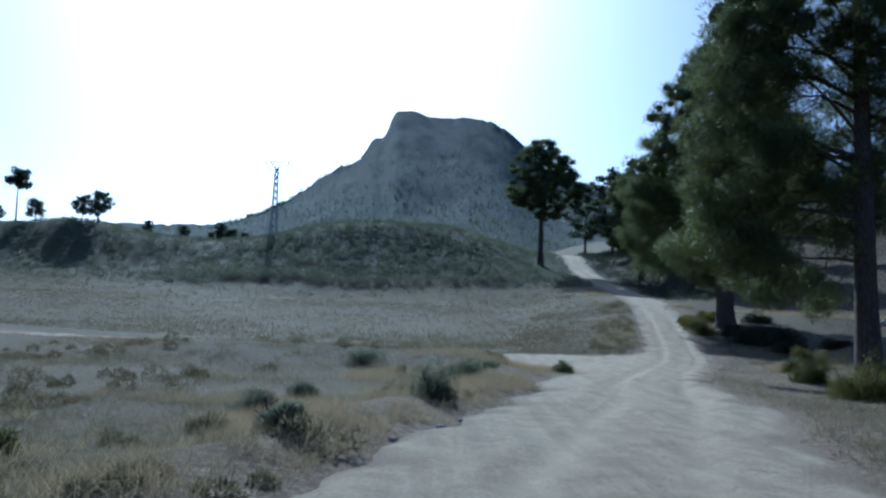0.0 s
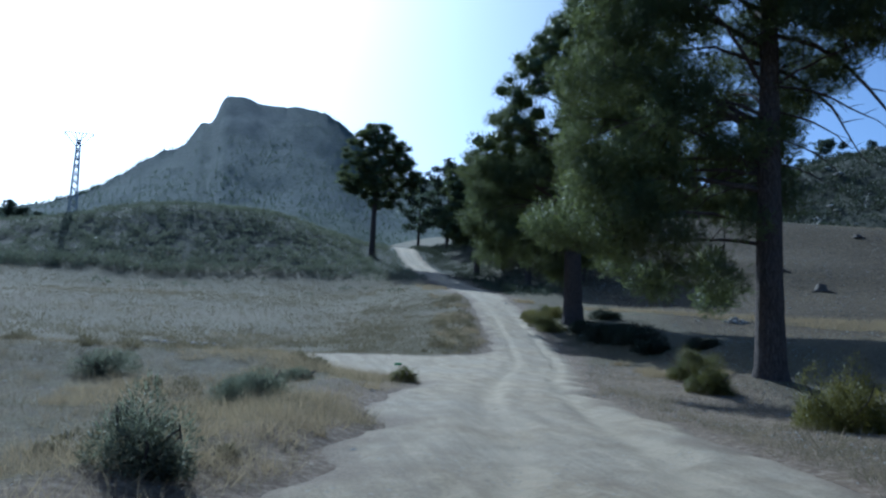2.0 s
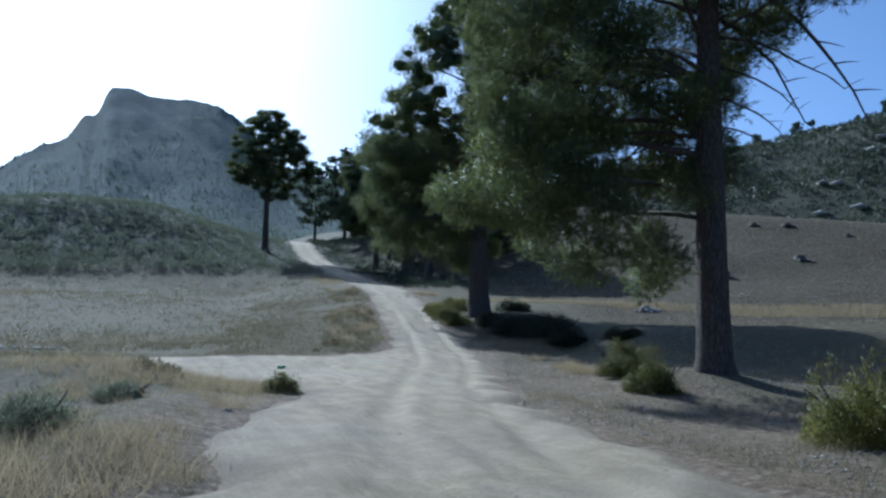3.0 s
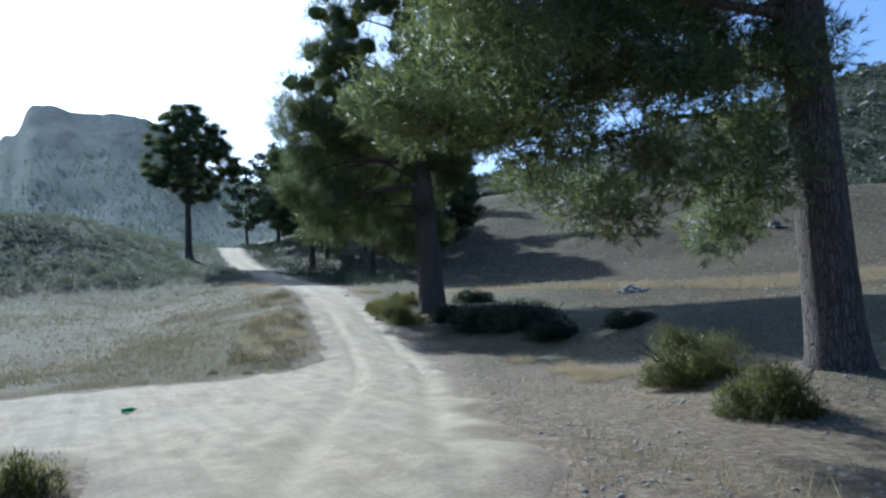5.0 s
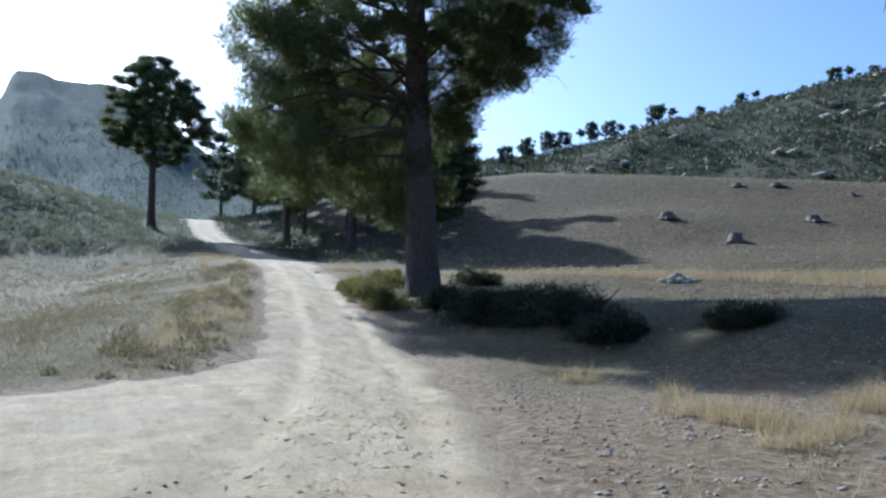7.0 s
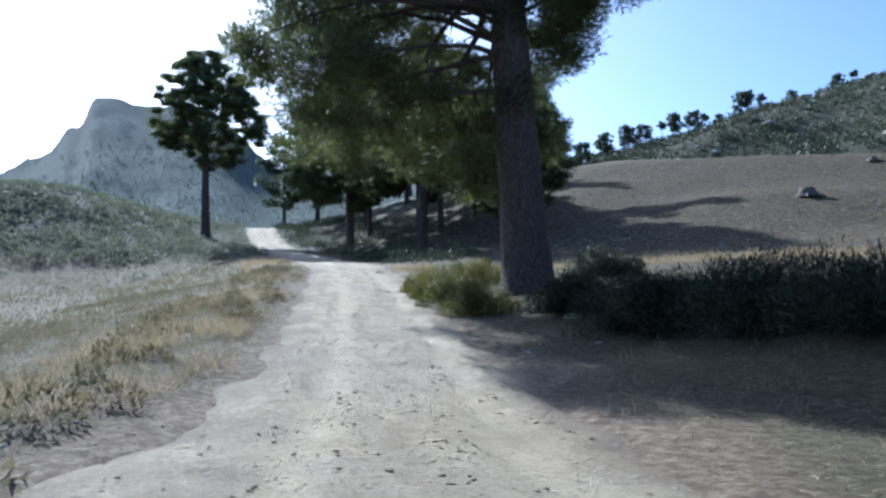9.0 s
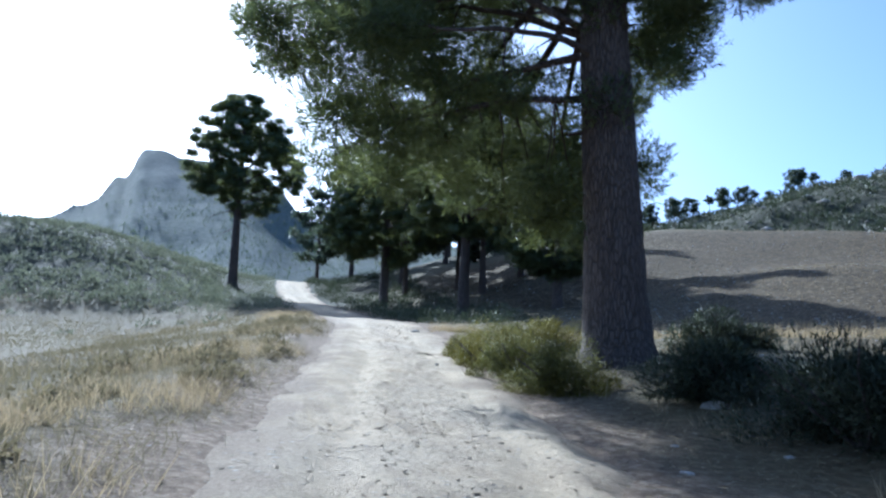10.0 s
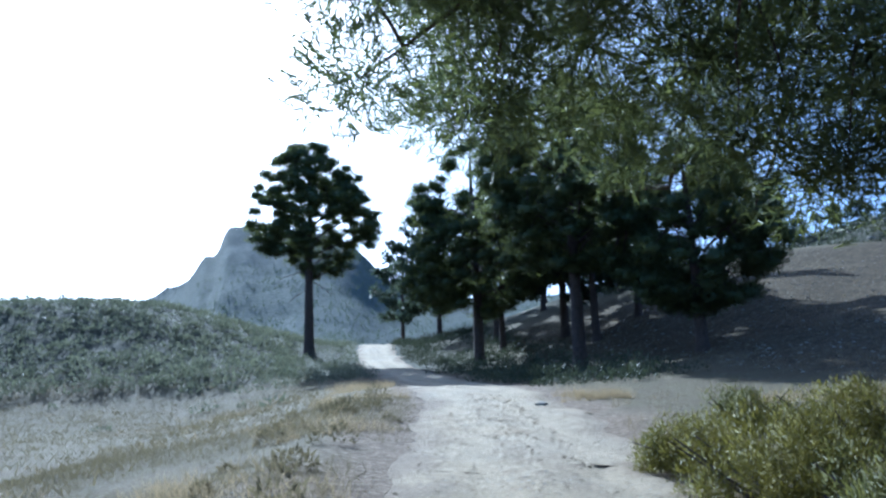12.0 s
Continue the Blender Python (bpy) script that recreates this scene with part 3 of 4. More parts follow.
def great_pine(loc, tall, girth, label, seed, bound, count, limbs=26, clump=0.85, apart=0.95, gaps=-0.35, low=3.0, lean=(0.0, 0.0), shoots=84, per=11, length=0.17, width=0.017,
               flat=0.78, heart=0.6, flakes=170, spray=0.3, broad=0.06, snags=(), inner=0.3, twig=0.024, core=0.5, loose=0.0):
    """A pine whose crown of rounded needle pads fills the reach that bound(degrees, height) gives, each pad on a twig of the nearest limb."""
    rng = np.random.default_rng(seed)
    tree = empty("pine_tree", loc, label, "pine tree")
    t = np.linspace(0, 1, 30) ** 1.3
    path = np.stack([lean[0] * t + 0.10 * np.sin(t * 7 + seed) * t, lean[1] * t + 0.10 * np.cos(t * 6 + seed) * t, tall * t - 0.35 * (1 - t)], 1)
    rad = girth * ((1 - t) ** 0.75 * 0.92 + 0.05) * (1 + 0.5 * np.exp(-t * tall / 0.45))
    v, f = tube(path, rad, 22, 0.035, rng)
    link_mesh("trunk", mesh_of("trunk", v, f), M_BARK, tree)
    at = lambda z: np.array([np.interp(z / tall, t, path[:, k]) for k in range(3)])
    cen, rads = [], []
    for _ in range(count * 40):
        if len(cen) >= count:
            break
        z, deg = rng.uniform(low, tall + 0.2), rng.uniform(-180, 180)
        reach = bound(deg, z)
        if reach < 1.0 or rng.uniform(0, 8) > reach:
            continue
        if float(fbm(np.array([deg / 34.0]), np.array([z / 1.9]), 2, seed)[0]) < gaps:
            continue
        r = clump * rng.uniform(0.65, 1.25)
        c = at(min(z, tall)) + np.array([math.sin(radians(deg)), math.cos(radians(deg)), 0]) * max(0.3, reach * math.sqrt(rng.uniform(inner, 1.0)) - 0.75 * r)
        if cen and np.min(np.linalg.norm((np.array(cen) - c) / (1, 1, 0.8), axis=1)) < apart * r:
            continue
        cen.append(c), rads.append(r)
    cen, rads = np.array(cen), np.array(rads)
    # limbs run to pads that lie far out and far from each other
    axis = np.array([at(min(c[2], tall)) for c in cen])
    out = np.linalg.norm((cen - axis)[:, :2], axis=1)
    picked = [int(np.argmax(out))]
    far = np.full(len(cen), 1e9)
    for _ in range(limbs - 1):
        far = np.minimum(far, np.linalg.norm(cen - cen[picked[-1]], axis=1))
        picked.append(int(np.argmax(far * (0.3 + out))))
    points, parts = [], []
    s = np.linspace(0, 1, 12)[:, None]
    for p in picked:
        droop = 0.22 if cen[p][2] < 0.36 * tall else -0.18 - 0.25 * cen[p][2] / tall
        root = at(float(np.clip(cen[p][2] + droop * out[p], 0.16 * tall, tall * 0.97)))
        lp = root + (cen[p] - root) * s + np.array([0, 0, 1.0]) * out[p] * 0.10 * np.sin(s * np.pi) + 0.035 * out[p] * s * (1 - s) * np.cumsum(rng.normal(size=(12, 3)), 0)
        lv, lf = tube(lp, np.linspace(1, 0.14, 12) ** 1.1 * max(0.03, 0.013 * out[p] + 0.012), 7, 0.08, rng)
        points.append(lp), parts.append(([lv], [lf]))
    allp = np.concatenate(points)
    for q in range(len(cen)):
        if q in picked:
            continue
        d = np.linalg.norm(allp - cen[q], axis=1) + 0.6 * np.maximum(0, np.linalg.norm((allp - at(0))[:, :2], axis=1) - out[q])
        k = int(np.argmin(d))
        w = np.linspace(0, 1, 6)[:, None]
        tv, tf = tube(allp[k] + (cen[q] - allp[k]) * w + np.array([0, 0, 0.12]) * np.sin(w * np.pi) + 0.05 * rng.normal(size=(6, 3)) * w * (1 - w) * 3, np.linspace(twig, twig * 0.35, 6), 5)
        vs, fs = parts[k // 12]
        fs.append(tf + sum(len(a) for a in vs)), vs.append(tv)
    for vs, fs in parts:
        link_mesh("limb", mesh_of("limb", np.concatenate(vs), np.concatenate(fs)), M_BARK, tree)
    tight = cen[:, 2] > loose
    v, f, nor = needles(cen[tight], rads[tight], shoots, per, length, width, rng, flat, heart, flakes, spray, broad, core)
    if loose:
        lv, lf, ln = needles(cen[~tight], rads[~tight], round(1.3 * shoots), per, length, width, rng, flat, heart, 5 * flakes, spray, broad)
        v, f, nor = np.concatenate([v, lv]), np.concatenate([f, lf + len(v)]), np.concatenate([nor, ln])
    me = mesh_of("crown", v, f)
    turn_normals(me, nor)
    link_mesh("crown", me, M_NEEDLE, tree, smooth=False)
    for z, deg, reach, drop, thick in snags:
        dead_branch(tree, at(z), deg, reach, drop, thick, rng)
    return tree


def scatter(name, label, category, xs, ys, make, material, seed, sink=0.04):
    """Many small plants in one mesh of kind stuff. make(n, rng) gives triangles (n, k, 3, 3) about each root."""
    rng = np.random.default_rng(seed)
    n = len(xs)
    tri = make(n, rng)
    root = np.stack([xs, ys, height(xs, ys) - sink], 1)
    v = (tri + root[:, None, None, :]).reshape(-1, 3)
    ob = link_mesh(name, mesh_of(name, v, np.arange(len(v)).reshape(-1, 3)), material, smooth=False)
    return tagged(ob, label, category, kind="stuff")


def tuft_maker(blades, long, wide, lean=0.5, spread=0.10):
    def make(n, rng):
        sc = rng.uniform(0.55, 1.25, (n, 1, 1))
        way = unit(np.stack([lean * rng.normal(size=(n, blades)), lean * rng.normal(size=(n, blades)), np.ones((n, blades))], -1))
        root = spread * sc * np.concatenate([rng.normal(size=(n, blades, 2)), np.zeros((n, blades, 1))], -1)
        side = unit(np.cross(way, rng.normal(size=way.shape))) * wide / 2
        ln = long * sc * rng.uniform(0.5, 1.15, (n, blades, 1))
        return np.stack([root - side, root + side, root + way * ln], 2)
    return make


def bush_maker(leaves, rx, h, leaf):
    def make(n, rng):
        sc = rng.uniform(0.45, 1.3, (n, 1, 1))
        d = unit(rng.normal(size=(n, leaves, 3)))
        d[..., 2] = np.abs(d[..., 2])
        p = d * rng.uniform(0.3, 1.0, (n, leaves, 1)) ** 0.4 * sc * np.array([rx, rx, h]) * rng.uniform(0.7, 1.3, (n, 1, 3))
        way = unit(d + np.array([0, 0, 0.6]) + 0.6 * rng.normal(size=d.shape))
        side = unit(np.cross(way, rng.normal(size=d.shape)))
        ln = leaf * rng.uniform(0.6, 1.4, (n, leaves, 1)) * sc ** 0.5
        return np.stack([p - side * ln * 0.22, p + side * ln * 0.22, p + way * ln], 2)
    return make


def stone_mesh(rng, flat=0.6):
    bm = bmesh.new()
    bmesh.ops.create_icosphere(bm, subdivisions=1, radius=1.0)
    sx, sy = rng.uniform(0.7, 1.2), rng.uniform(0.6, 1.0)
    for v in bm.verts:
        k = rng.uniform(0.75, 1.15)
        v.co = Vector((v.co.x * sx * k, v.co.y * sy * k, v.co.z * flat * k))
    me = bpy.data.meshes.new("stone")
    bm.to_mesh(me)
    bm.free()
    return me


def gravel(name, label, xs, ys, small, big, seed, lift=0.0, material=None, power=6, rough=False):
    """Loose stones as one mesh."""
    rng = np.random.default_rng(seed)
    me = stone_mesh(rng, 0.42)
    co = np.array([v.co[:] for v in me.vertices])
    fa = np.array([p.vertices[:] for p in me.polygons])
    if rough:
        co = np.array([(1, 0, 0), (0, 0.8, 0), (-1, 0, 0), (0, -0.8, 0), (0.1, 0, 0.36), (0, 0, -0.4)])
        fa = np.array([(0, 1, 4), (1, 2, 4), (2, 3, 4), (3, 0, 4), (1, 0, 5), (2, 1, 5), (3, 2, 5), (0, 3, 5)])
    n = len(xs)
    size = small + (big - small) * rng.uniform(0, 1, (n, 1, 1)) ** power
    th = rng.uniform(0, 6.28, n)
    v = co[None] * size * rng.uniform(0.6, 1.2, (n, len(co), 1))
    c, sn = np.cos(th)[:, None], np.sin(th)[:, None]
    v = np.stack([v[..., 0] * c - v[..., 1] * sn, v[..., 0] * sn + v[..., 1] * c, v[..., 2]], -1)
    v = v + np.stack([xs, ys, np.where(road_distance(xs, ys) < 0.1, road_top(xs, ys), height(xs, ys)) + lift], 1)[:, None]
    f = fa[None] + (np.arange(n) * len(co))[:, None, None]
    bpy.data.meshes.remove(me)
    ob = link_mesh(name, mesh_of(name, v.reshape(-1, 3), f.reshape(-1, 3)), material or M_ROCK, smooth=False)
    return tagged(ob, label, "stones", kind="stuff")


def shrub_arrays(rx, ry, h, count, leaf, rng, spiky=False):
    """Leaf sprigs round the lobes of a low dome, as triangles."""
    lobes = 34 if spiky else 16
    c = unit(rng.normal(size=(lobes, 3)))
    c[:, 2] = np.abs(c[:, 2])
    c = c * rng.uniform(0.35, 0.72, (lobes, 1)) * np.array([rx, ry, h])
    size = rng.uniform(0.16, 0.34, lobes) if spiky else rng.uniform(0.26, 0.48, lobes)
    which = rng.integers(0, lobes, count)
    d = unit(rng.normal(size=(count, 3)))
    rad = rng.uniform(0.2, 1, count) ** 0.35 * (1 + 0.12 * rng.normal(size=count)) * size[which]
    p = c[which] + d * rad[:, None] * np.array([rx, ry, h * 0.9]) * ((0.8, 0.8, 1.5) if spiky else (1, 1, 1))
    p[:, 2] = np.abs(p[:, 2])
    way = unit(d + np.array([0, 0, 0.75 if spiky else 0.55]) + 0.45 * rng.normal(size=d.shape))
    side = unit(np.cross(way, rng.normal(size=way.shape)))
    ln = leaf * rng.uniform(0.6, 1.5, (count, 1))
    wide = 0.11 if spiky else 0.13
    v = np.stack([p - side * ln * wide, p + side * ln * wide, p + way * ln], 1).reshape(-1, 3)
    nor = unit(np.repeat(d, 3, 0) + np.array([0, 0, 0.2]) + 0.3 * rng.normal(size=v.shape))
    return v, np.arange(len(v)).reshape(-1, 3), nor


def shrub(x, y, rx, ry, h, count, leaf, material, label, seed, name="shrub", group=""):
    rng = np.random.default_rng(seed)
    top = empty(name, (x, y, H(x, y) - 0.05), label, "shrub", group)
    v, f, nor = shrub_arrays(rx, ry, h, count, leaf, rng, name == "gorse_bush")
    me = mesh_of("foliage", v, f)
    turn_normals(me, nor)
    link_mesh("foliage", me, material, top, smooth=False)
    for i in range(7):
        a = rng.uniform(0, 6.28)
        w = np.linspace(0, 1, 5)[:, None]
        tip = np.array([rx * 0.7 * math.cos(a), ry * 0.7 * math.sin(a), h * rng.uniform(0.4, 0.8)])
        vv, ff = tube(tip * w + 0.03 * rng.normal(size=(5, 3)), np.linspace(0.025, 0.008, 5), 5)
        link_mesh("stem", mesh_of("stem", vv, ff), M_BARK, top)
    return top


def pylon(x, y):
    z = H(x, y)
    top = empty("power_pylon", (x, y, z), "grey steel lattice power pylon on the ridge", "pylon")
    m, nt, b = mat("galvanised_steel")
    b.inputs["Base Color"].default_value = (0.42, 0.43, 0.44, 1)
    b.inputs["Metallic"].default_value, b.inputs["Roughness"].default_value = 0.6, 0.55
    bar = lambda a, c, r=0.06: tube(np.array([a, c]), [r, r], 4)
    hgt, w0, w1 = 13.0, 0.66, 0.24

    def bars(name, list_):
        vs, fs, base = [], [], 0
        for a, c in list_:
            v, f = bar(np.array(a, float), np.array(c, float))
            vs.append(v), fs.append(f + base)
            base += len(v)
        link_mesh(name, mesh_of(name, np.concatenate(vs), np.concatenate(fs)), m, top, smooth=False)
    wide = lambda k: w0 + (w1 - w0) * k
    cor = ((1, 1), (1, -1), (-1, -1), (-1, 1))
    for sx, sy in cor:
        bars("leg", [((sx * w0, sy * w0, -1), (sx * w1, sy * w1, hgt))])
    for k in range(10):
        a, c = wide(k / 10), wide((k + 1) / 10)
        z0, z1 = hgt * k / 10, hgt * (k + 1) / 10
        for q in range(4):
            (ax, ay), (bx, by) = cor[q], cor[(q + 1) % 4]
            bars("brace", [((ax * a, ay * a, z0), (bx * c, by * c, z1))])
            bars("brace", [((bx * a, by * a, z0), (ax * c, ay * c, z1))])
    bars("crossarm", [((-2.3, 0, hgt + 1.1), (2.3, 0, hgt + 1.1)), ((-2.3, 0, hgt + 1.1), (-w1, 0, hgt - 1.4)), ((2.3, 0, hgt + 1.1), (w1, 0, hgt - 1.4)),
                      ((-1.2, 0, hgt + 1.1), (-w1, 0, hgt - 0.4)), ((1.2, 0, hgt + 1.1), (w1, 0, hgt - 0.4)), ((-w1, 0, hgt), (-0.6, 0, hgt + 1.1)), ((w1, 0, hgt), (0.6, 0, hgt + 1.1))])
    for sx in (-2.2, 0, 2.2):
        bars("insulator", [((sx, 0, hgt + 1.1), (sx, 0, hgt + 0.5))])


# ---- large forms ----
ground()
road()
mountain()

mountain_woods()

# ---- pines by the track ----
def reach_of(sides):
    """The crown's reach by direction and height: for each direction, knots of (height, metres)."""
    degs = sorted(sides)
    ring = [degs[-1] - 360, *degs, degs[0] + 360]

    def bound(deg, z):
        deg = (deg + 180) % 360 - 180
        for a, b in zip(ring, ring[1:]):
            if a <= deg <= b:
                ra, rb = (np.interp(z, *zip(*sides[(q + 180) % 360 - 180])) for q in (a, b))
                return float(ra + (rb - ra) * (deg - a) / (b - a))
        return 0.0
    return bound


NEAR_CROWN = reach_of({
    -170: ((9.4, 0), (10.4, 4.0), (13, 5.2), (16, 4.3), (20, 1.0)),
    -150: ((10.5, 0), (12.5, 3.6), (15, 4.4), (17, 3.6), (20, 1.0)),
    -132: ((9.5, 0), (12, 4.0), (15, 4.4), (17, 3.6), (20, 1.0)),
    -118: ((2.7, 0), (3.2, 4.6), (4.5, 5.8), (8, 6.0), (13, 5.8), (16, 4.4), (20, 1.0)),
    -100: ((3.0, 0), (3.5, 5.4), (4.4, 6.8), (7, 6.6), (10.5, 6.6), (13, 6.2), (16, 4.6), (20, 1.0)),
    -68: ((2.3, 0), (2.8, 5.6), (3.4, 7.5), (4.4, 8.4), (5.4, 7.9), (7, 7.1), (10.5, 7.3), (13, 6.5), (16, 4.6), (20, 1.0)),
    -45: ((4.2, 0), (4.9, 6.0), (5.8, 7.0), (10.5, 6.8), (13, 6.3), (16, 4.6), (20, 1.0)),
    -20: ((5.2, 0), (5.9, 4.8), (7.0, 6.0), (9, 6.2), (13, 6.0), (16, 4.6), (20, 1.0)),
    30: ((5.0, 0), (5.8, 4.0), (9, 5.4), (13, 5.6), (16, 4.4), (20, 1.0)),
    75: ((8.6, 0), (9.6, 4.4), (11, 5.4), (13, 5.6), (16, 4.4), (20, 1.0)),
    130: ((9.0, 0), (10.0, 4.0), (11, 5.2), (13, 5.6), (16, 4.4), (20, 1.0))})
great_pine((15.95, 30.6, H(15.95, 30.6)), 20.0, 0.47, "tall dark pine with drooping needle boughs beside the track", 11, NEAR_CROWN, 430, 34, clump=0.95, apart=0.8, low=2.4, lean=(-0.5, 0.0), gaps=-0.6, loose=13.0,
           snags=((10.8, 110, 4.6, -0.75, 0.09), (9.8, 80, 4.2, -0.7, 0.08), (9.2, 118, 3.4, -0.4, 0.05), (8.4, 100, 2.8, -0.35, 0.045), (7.6, 96, 2.3, -0.4, 0.04), (6.8, 108, 2.0, -0.4, 0.035), (6.0, 60, 1.6, -0.3, 0.03),
                  (7.4, -20, 3.2, -0.55, 0.05), (6.6, -48, 3.0, -0.5, 0.045), (8.2, 8, 3.6, -0.6, 0.05), (6.2, -80, 2.6, -0.5, 0.04), (7.0, 30, 2.6, -0.5, 0.04), (5.4, -30, 2.2, -0.45, 0.035)))
FAR_CROWN = reach_of({
    -165: ((8.0, 0), (9.0, 3.6), (11, 5.4), (13, 5.6), (17, 4.6), (22, 1.0)),
    -140: ((8.4, 0), (9.4, 4.0), (11, 5.4), (13, 5.8), (17, 4.6), (22, 1.0)),
    -115: ((4.4, 0), (5.2, 6.4), (6.5, 7.7), (11, 7.9), (13, 7.0), (14, 6.4), (17, 4.8), (22, 1.0)),
    -70: ((3.6, 0), (4.2, 7.2), (5.2, 8.0), (11, 7.9), (13.5, 7.0), (17, 5.0), (22, 1.0)),
    -35: ((3.4, 0), (4.0, 7.0), (6, 8.2), (12, 8.0), (14, 6.8), (17, 5.0), (22, 1.0)),
    0: ((2.7, 0), (3.3, 6.0), (6, 7.0), (12, 7.2), (14, 6.4), (17, 4.8), (22, 1.0)),
    30: ((3.6, 0), (4.4, 5.0), (8, 5.8), (12, 6.6), (14, 6.2), (17, 4.8), (22, 1.0)),
    75: ((6.0, 0), (6.6, 2.8), (8, 4.4), (9.6, 6.0), (11, 7.7), (13, 7.8), (15, 6.6), (17, 5.2), (22, 1.0)),
    120: ((6.2, 0), (6.8, 2.8), (8, 4.2), (9.6, 5.8), (11, 7.7), (13, 7.8), (15, 6.6), (17, 5.2), (22, 1.0))})
great_pine((21.0, 60.3, H(21.0, 60.3)), 22.0, 0.68, "large pine with thick rugged trunk beside the track", 23, FAR_CROWN, 520, 40, clump=0.98, apart=0.8, low=2.7, lean=(-0.8, 0.2), gaps=-0.55, loose=11.0,
           snags=((9.2, 105, 6.4, -0.02, 0.035), (5.4, -72, 0.6, 0.0, 0.07), (6.2, -60, 0.5, 0.05, 0.06), (4.9, -78, 0.9, -0.02, 0.08), (5.8, 95, 0.35, 0.0, 0.05),
                  (8.8, 4, 6.2, -0.62, 0.14), (8.6, 14, 5.6, -0.6, 0.11), (9.2, -12, 6.4, -0.5, 0.12), (7.6, 20, 4.6, -0.5, 0.05)))


def dome(low, full, tall, spread):
    """An even crown: none below low, widest from full on, rounded at the top."""
    knots = ((low, 0), (low + 1.0, 0.7 * spread), (full, spread), (0.6 * tall + 0.4 * full, 0.93 * spread), (0.25 * full + 0.75 * tall, 0.7 * spread), (tall + 0.3, 0.15 * spread))
    return lambda deg, z: float(np.interp(z, *zip(*knots)))


MID = dict(flat=0.6, apart=0.74, shoots=80, per=6, length=0.25, width=0.04, flakes=40, heart=0.6, spray=0.5, broad=0.13, twig=0.04, core=0.52)
great_pine((30.3, 99.3, H(30.3, 99.3)), 17.0, 0.42, "dark pine on the bank above the track", 31, dome(5.5, 9, 17, 6.2), 250, 20, 1.05, low=5, **MID)
great_pine((35.0, 94.2, H(35.0, 94.2)), 11.0, 0.34, "round bushy pine with low boughs at the field's edge", 36, dome(2.0, 5, 11, 5.4), 170, 18, 1.0, gaps=-0.4, low=1.8, **MID)
great_pine((27.9, 114, H(27.9, 114)), 17.0, 0.42, "tall layered pine on the bank above the track", 37, dome(3.5, 6.5, 17, 6.2), 230, 22, 1.0, low=3, gaps=-0.25, **MID)
great_pine((35.5, 117, H(35.5, 117)), 14.5, 0.36, "pine among others on the bank", 38, dome(4.5, 7, 14.5, 4.8), 160, 16, 1.0, low=4, **MID)
LONE_CROWN = reach_of({-90: ((8.4, 0), (9.6, 4.8), (11.5, 6.4), (14.5, 6.6), (17.5, 5.2), (20.3, 1.8)), 90: ((6.8, 0), (8.0, 4.8), (9.5, 6.9), (13, 7.0), (16.5, 5.6), (20.3, 1.8))})
great_pine((16.0, 131.5, H(16.0, 131.5)), 20.0, 0.5, "lone pine with rounded crown and bare lower trunk", 41, LONE_CROWN, 280, 24, 1.05, low=6.5, gaps=-0.35, snags=((8.0, -90, 2.6, -0.3, 0.05), (7.0, 60, 2.4, -0.3, 0.05), (6.2, -60, 2.0, -0.4, 0.04)), **MID)
great_pine((43.6, 106.5, H(43.6, 106.5)), 11.0, 0.16, "slender pine at the edge of the field", 43, dome(4, 6, 11, 2.4), 46, 10, 0.8, low=3.6, **MID)

# ---- more distant pines: three shapes, repeated ----
FOREST = pine((33.5, 131, H(33.5, 131)), 14.0, 0.33, 18, "pine in the wood beyond the bank", 44, shoots=14, clump=1.15, crown_from=0.25, spread=4.6)
UMBRELLA = pine((-75.5, 146, H(-75.5, 146)), 9.5, 0.2, 12, "umbrella-shaped pine on the skyline", 45, clump=0.85, crown_from=0.68, spread=2.7, shape="umbrella")
ROUND = pine((-60.5, 145, H(-60.5, 145)), 5.2, 0.15, 12, "low rounded pine on the skyline", 46, clump=0.8, crown_from=0.3, spread=2.3, flat=0.75)
FOREST["group"], UMBRELLA["group"], ROUND["group"] = "pines of the wood", "umbrella pines on the skyline", "rounded pines on the skyline"


def repeat(thing, x, y, size, turn):
    copy_thing(thing, pose(x, y, H(x, y) - 0.1, 0, 0, turn) @ Matrix.Scale(size, 4))


for i, (x, y, size) in enumerate(((35, 109, 0.95), (40, 113, 0.85), (31.5, 121, 0.9), (39, 127, 0.9), (41, 140, 1.0), (31, 148, 1.05), (37, 155, 1.0), (47, 133, 0.85), (29, 165, 1.0), (45, 152, 0.95),
                                  (56, 146, 0.8), (63, 152, 0.8), (70, 155, 0.75), (52, 158, 0.85), (66, 166, 0.85), (78, 160, 0.7), (60, 172, 0.9), (84, 172, 0.7))):
    repeat(FOREST, x, y, size, i * 67)
for i, (az, r, size) in enumerate(((33.2, 250, 0.72), (35.9, 256, 0.66), (38.6, 252, 0.85), (39.3, 255, 0.7), (44.6, 256, 0.6), (47.4, 257, 0.45), (48.1, 258, 0.5), (50.1, 258, 0.7), (54, 256, 0.8), (57, 258, 0.7), (61, 258, 0.9))):
    repeat(UMBRELLA, 8 + r * math.sin(radians(az)), 28 + r * math.cos(radians(az)), 0.85 * size, i * 51)
for i, (az, r, size) in enumerate(((32.0, 246, 1.1), (34.0, 240, 1.2), (35.2, 246, 1.1), (36.7, 250, 0.7), (38.1, 245, 1.2), (41.1, 254, 0.8), (43.7, 255, 1.0), (49.3, 257, 1.1), (50.6, 258, 0.6), (51.5, 257, 0.8), (31.0, 238, 1.3), (29.5, 235, 1.2), (28, 230, 1.2))):
    repeat(ROUND, 8 + r * math.sin(radians(az)), 28 + r * math.cos(radians(az)), size, i * 77)
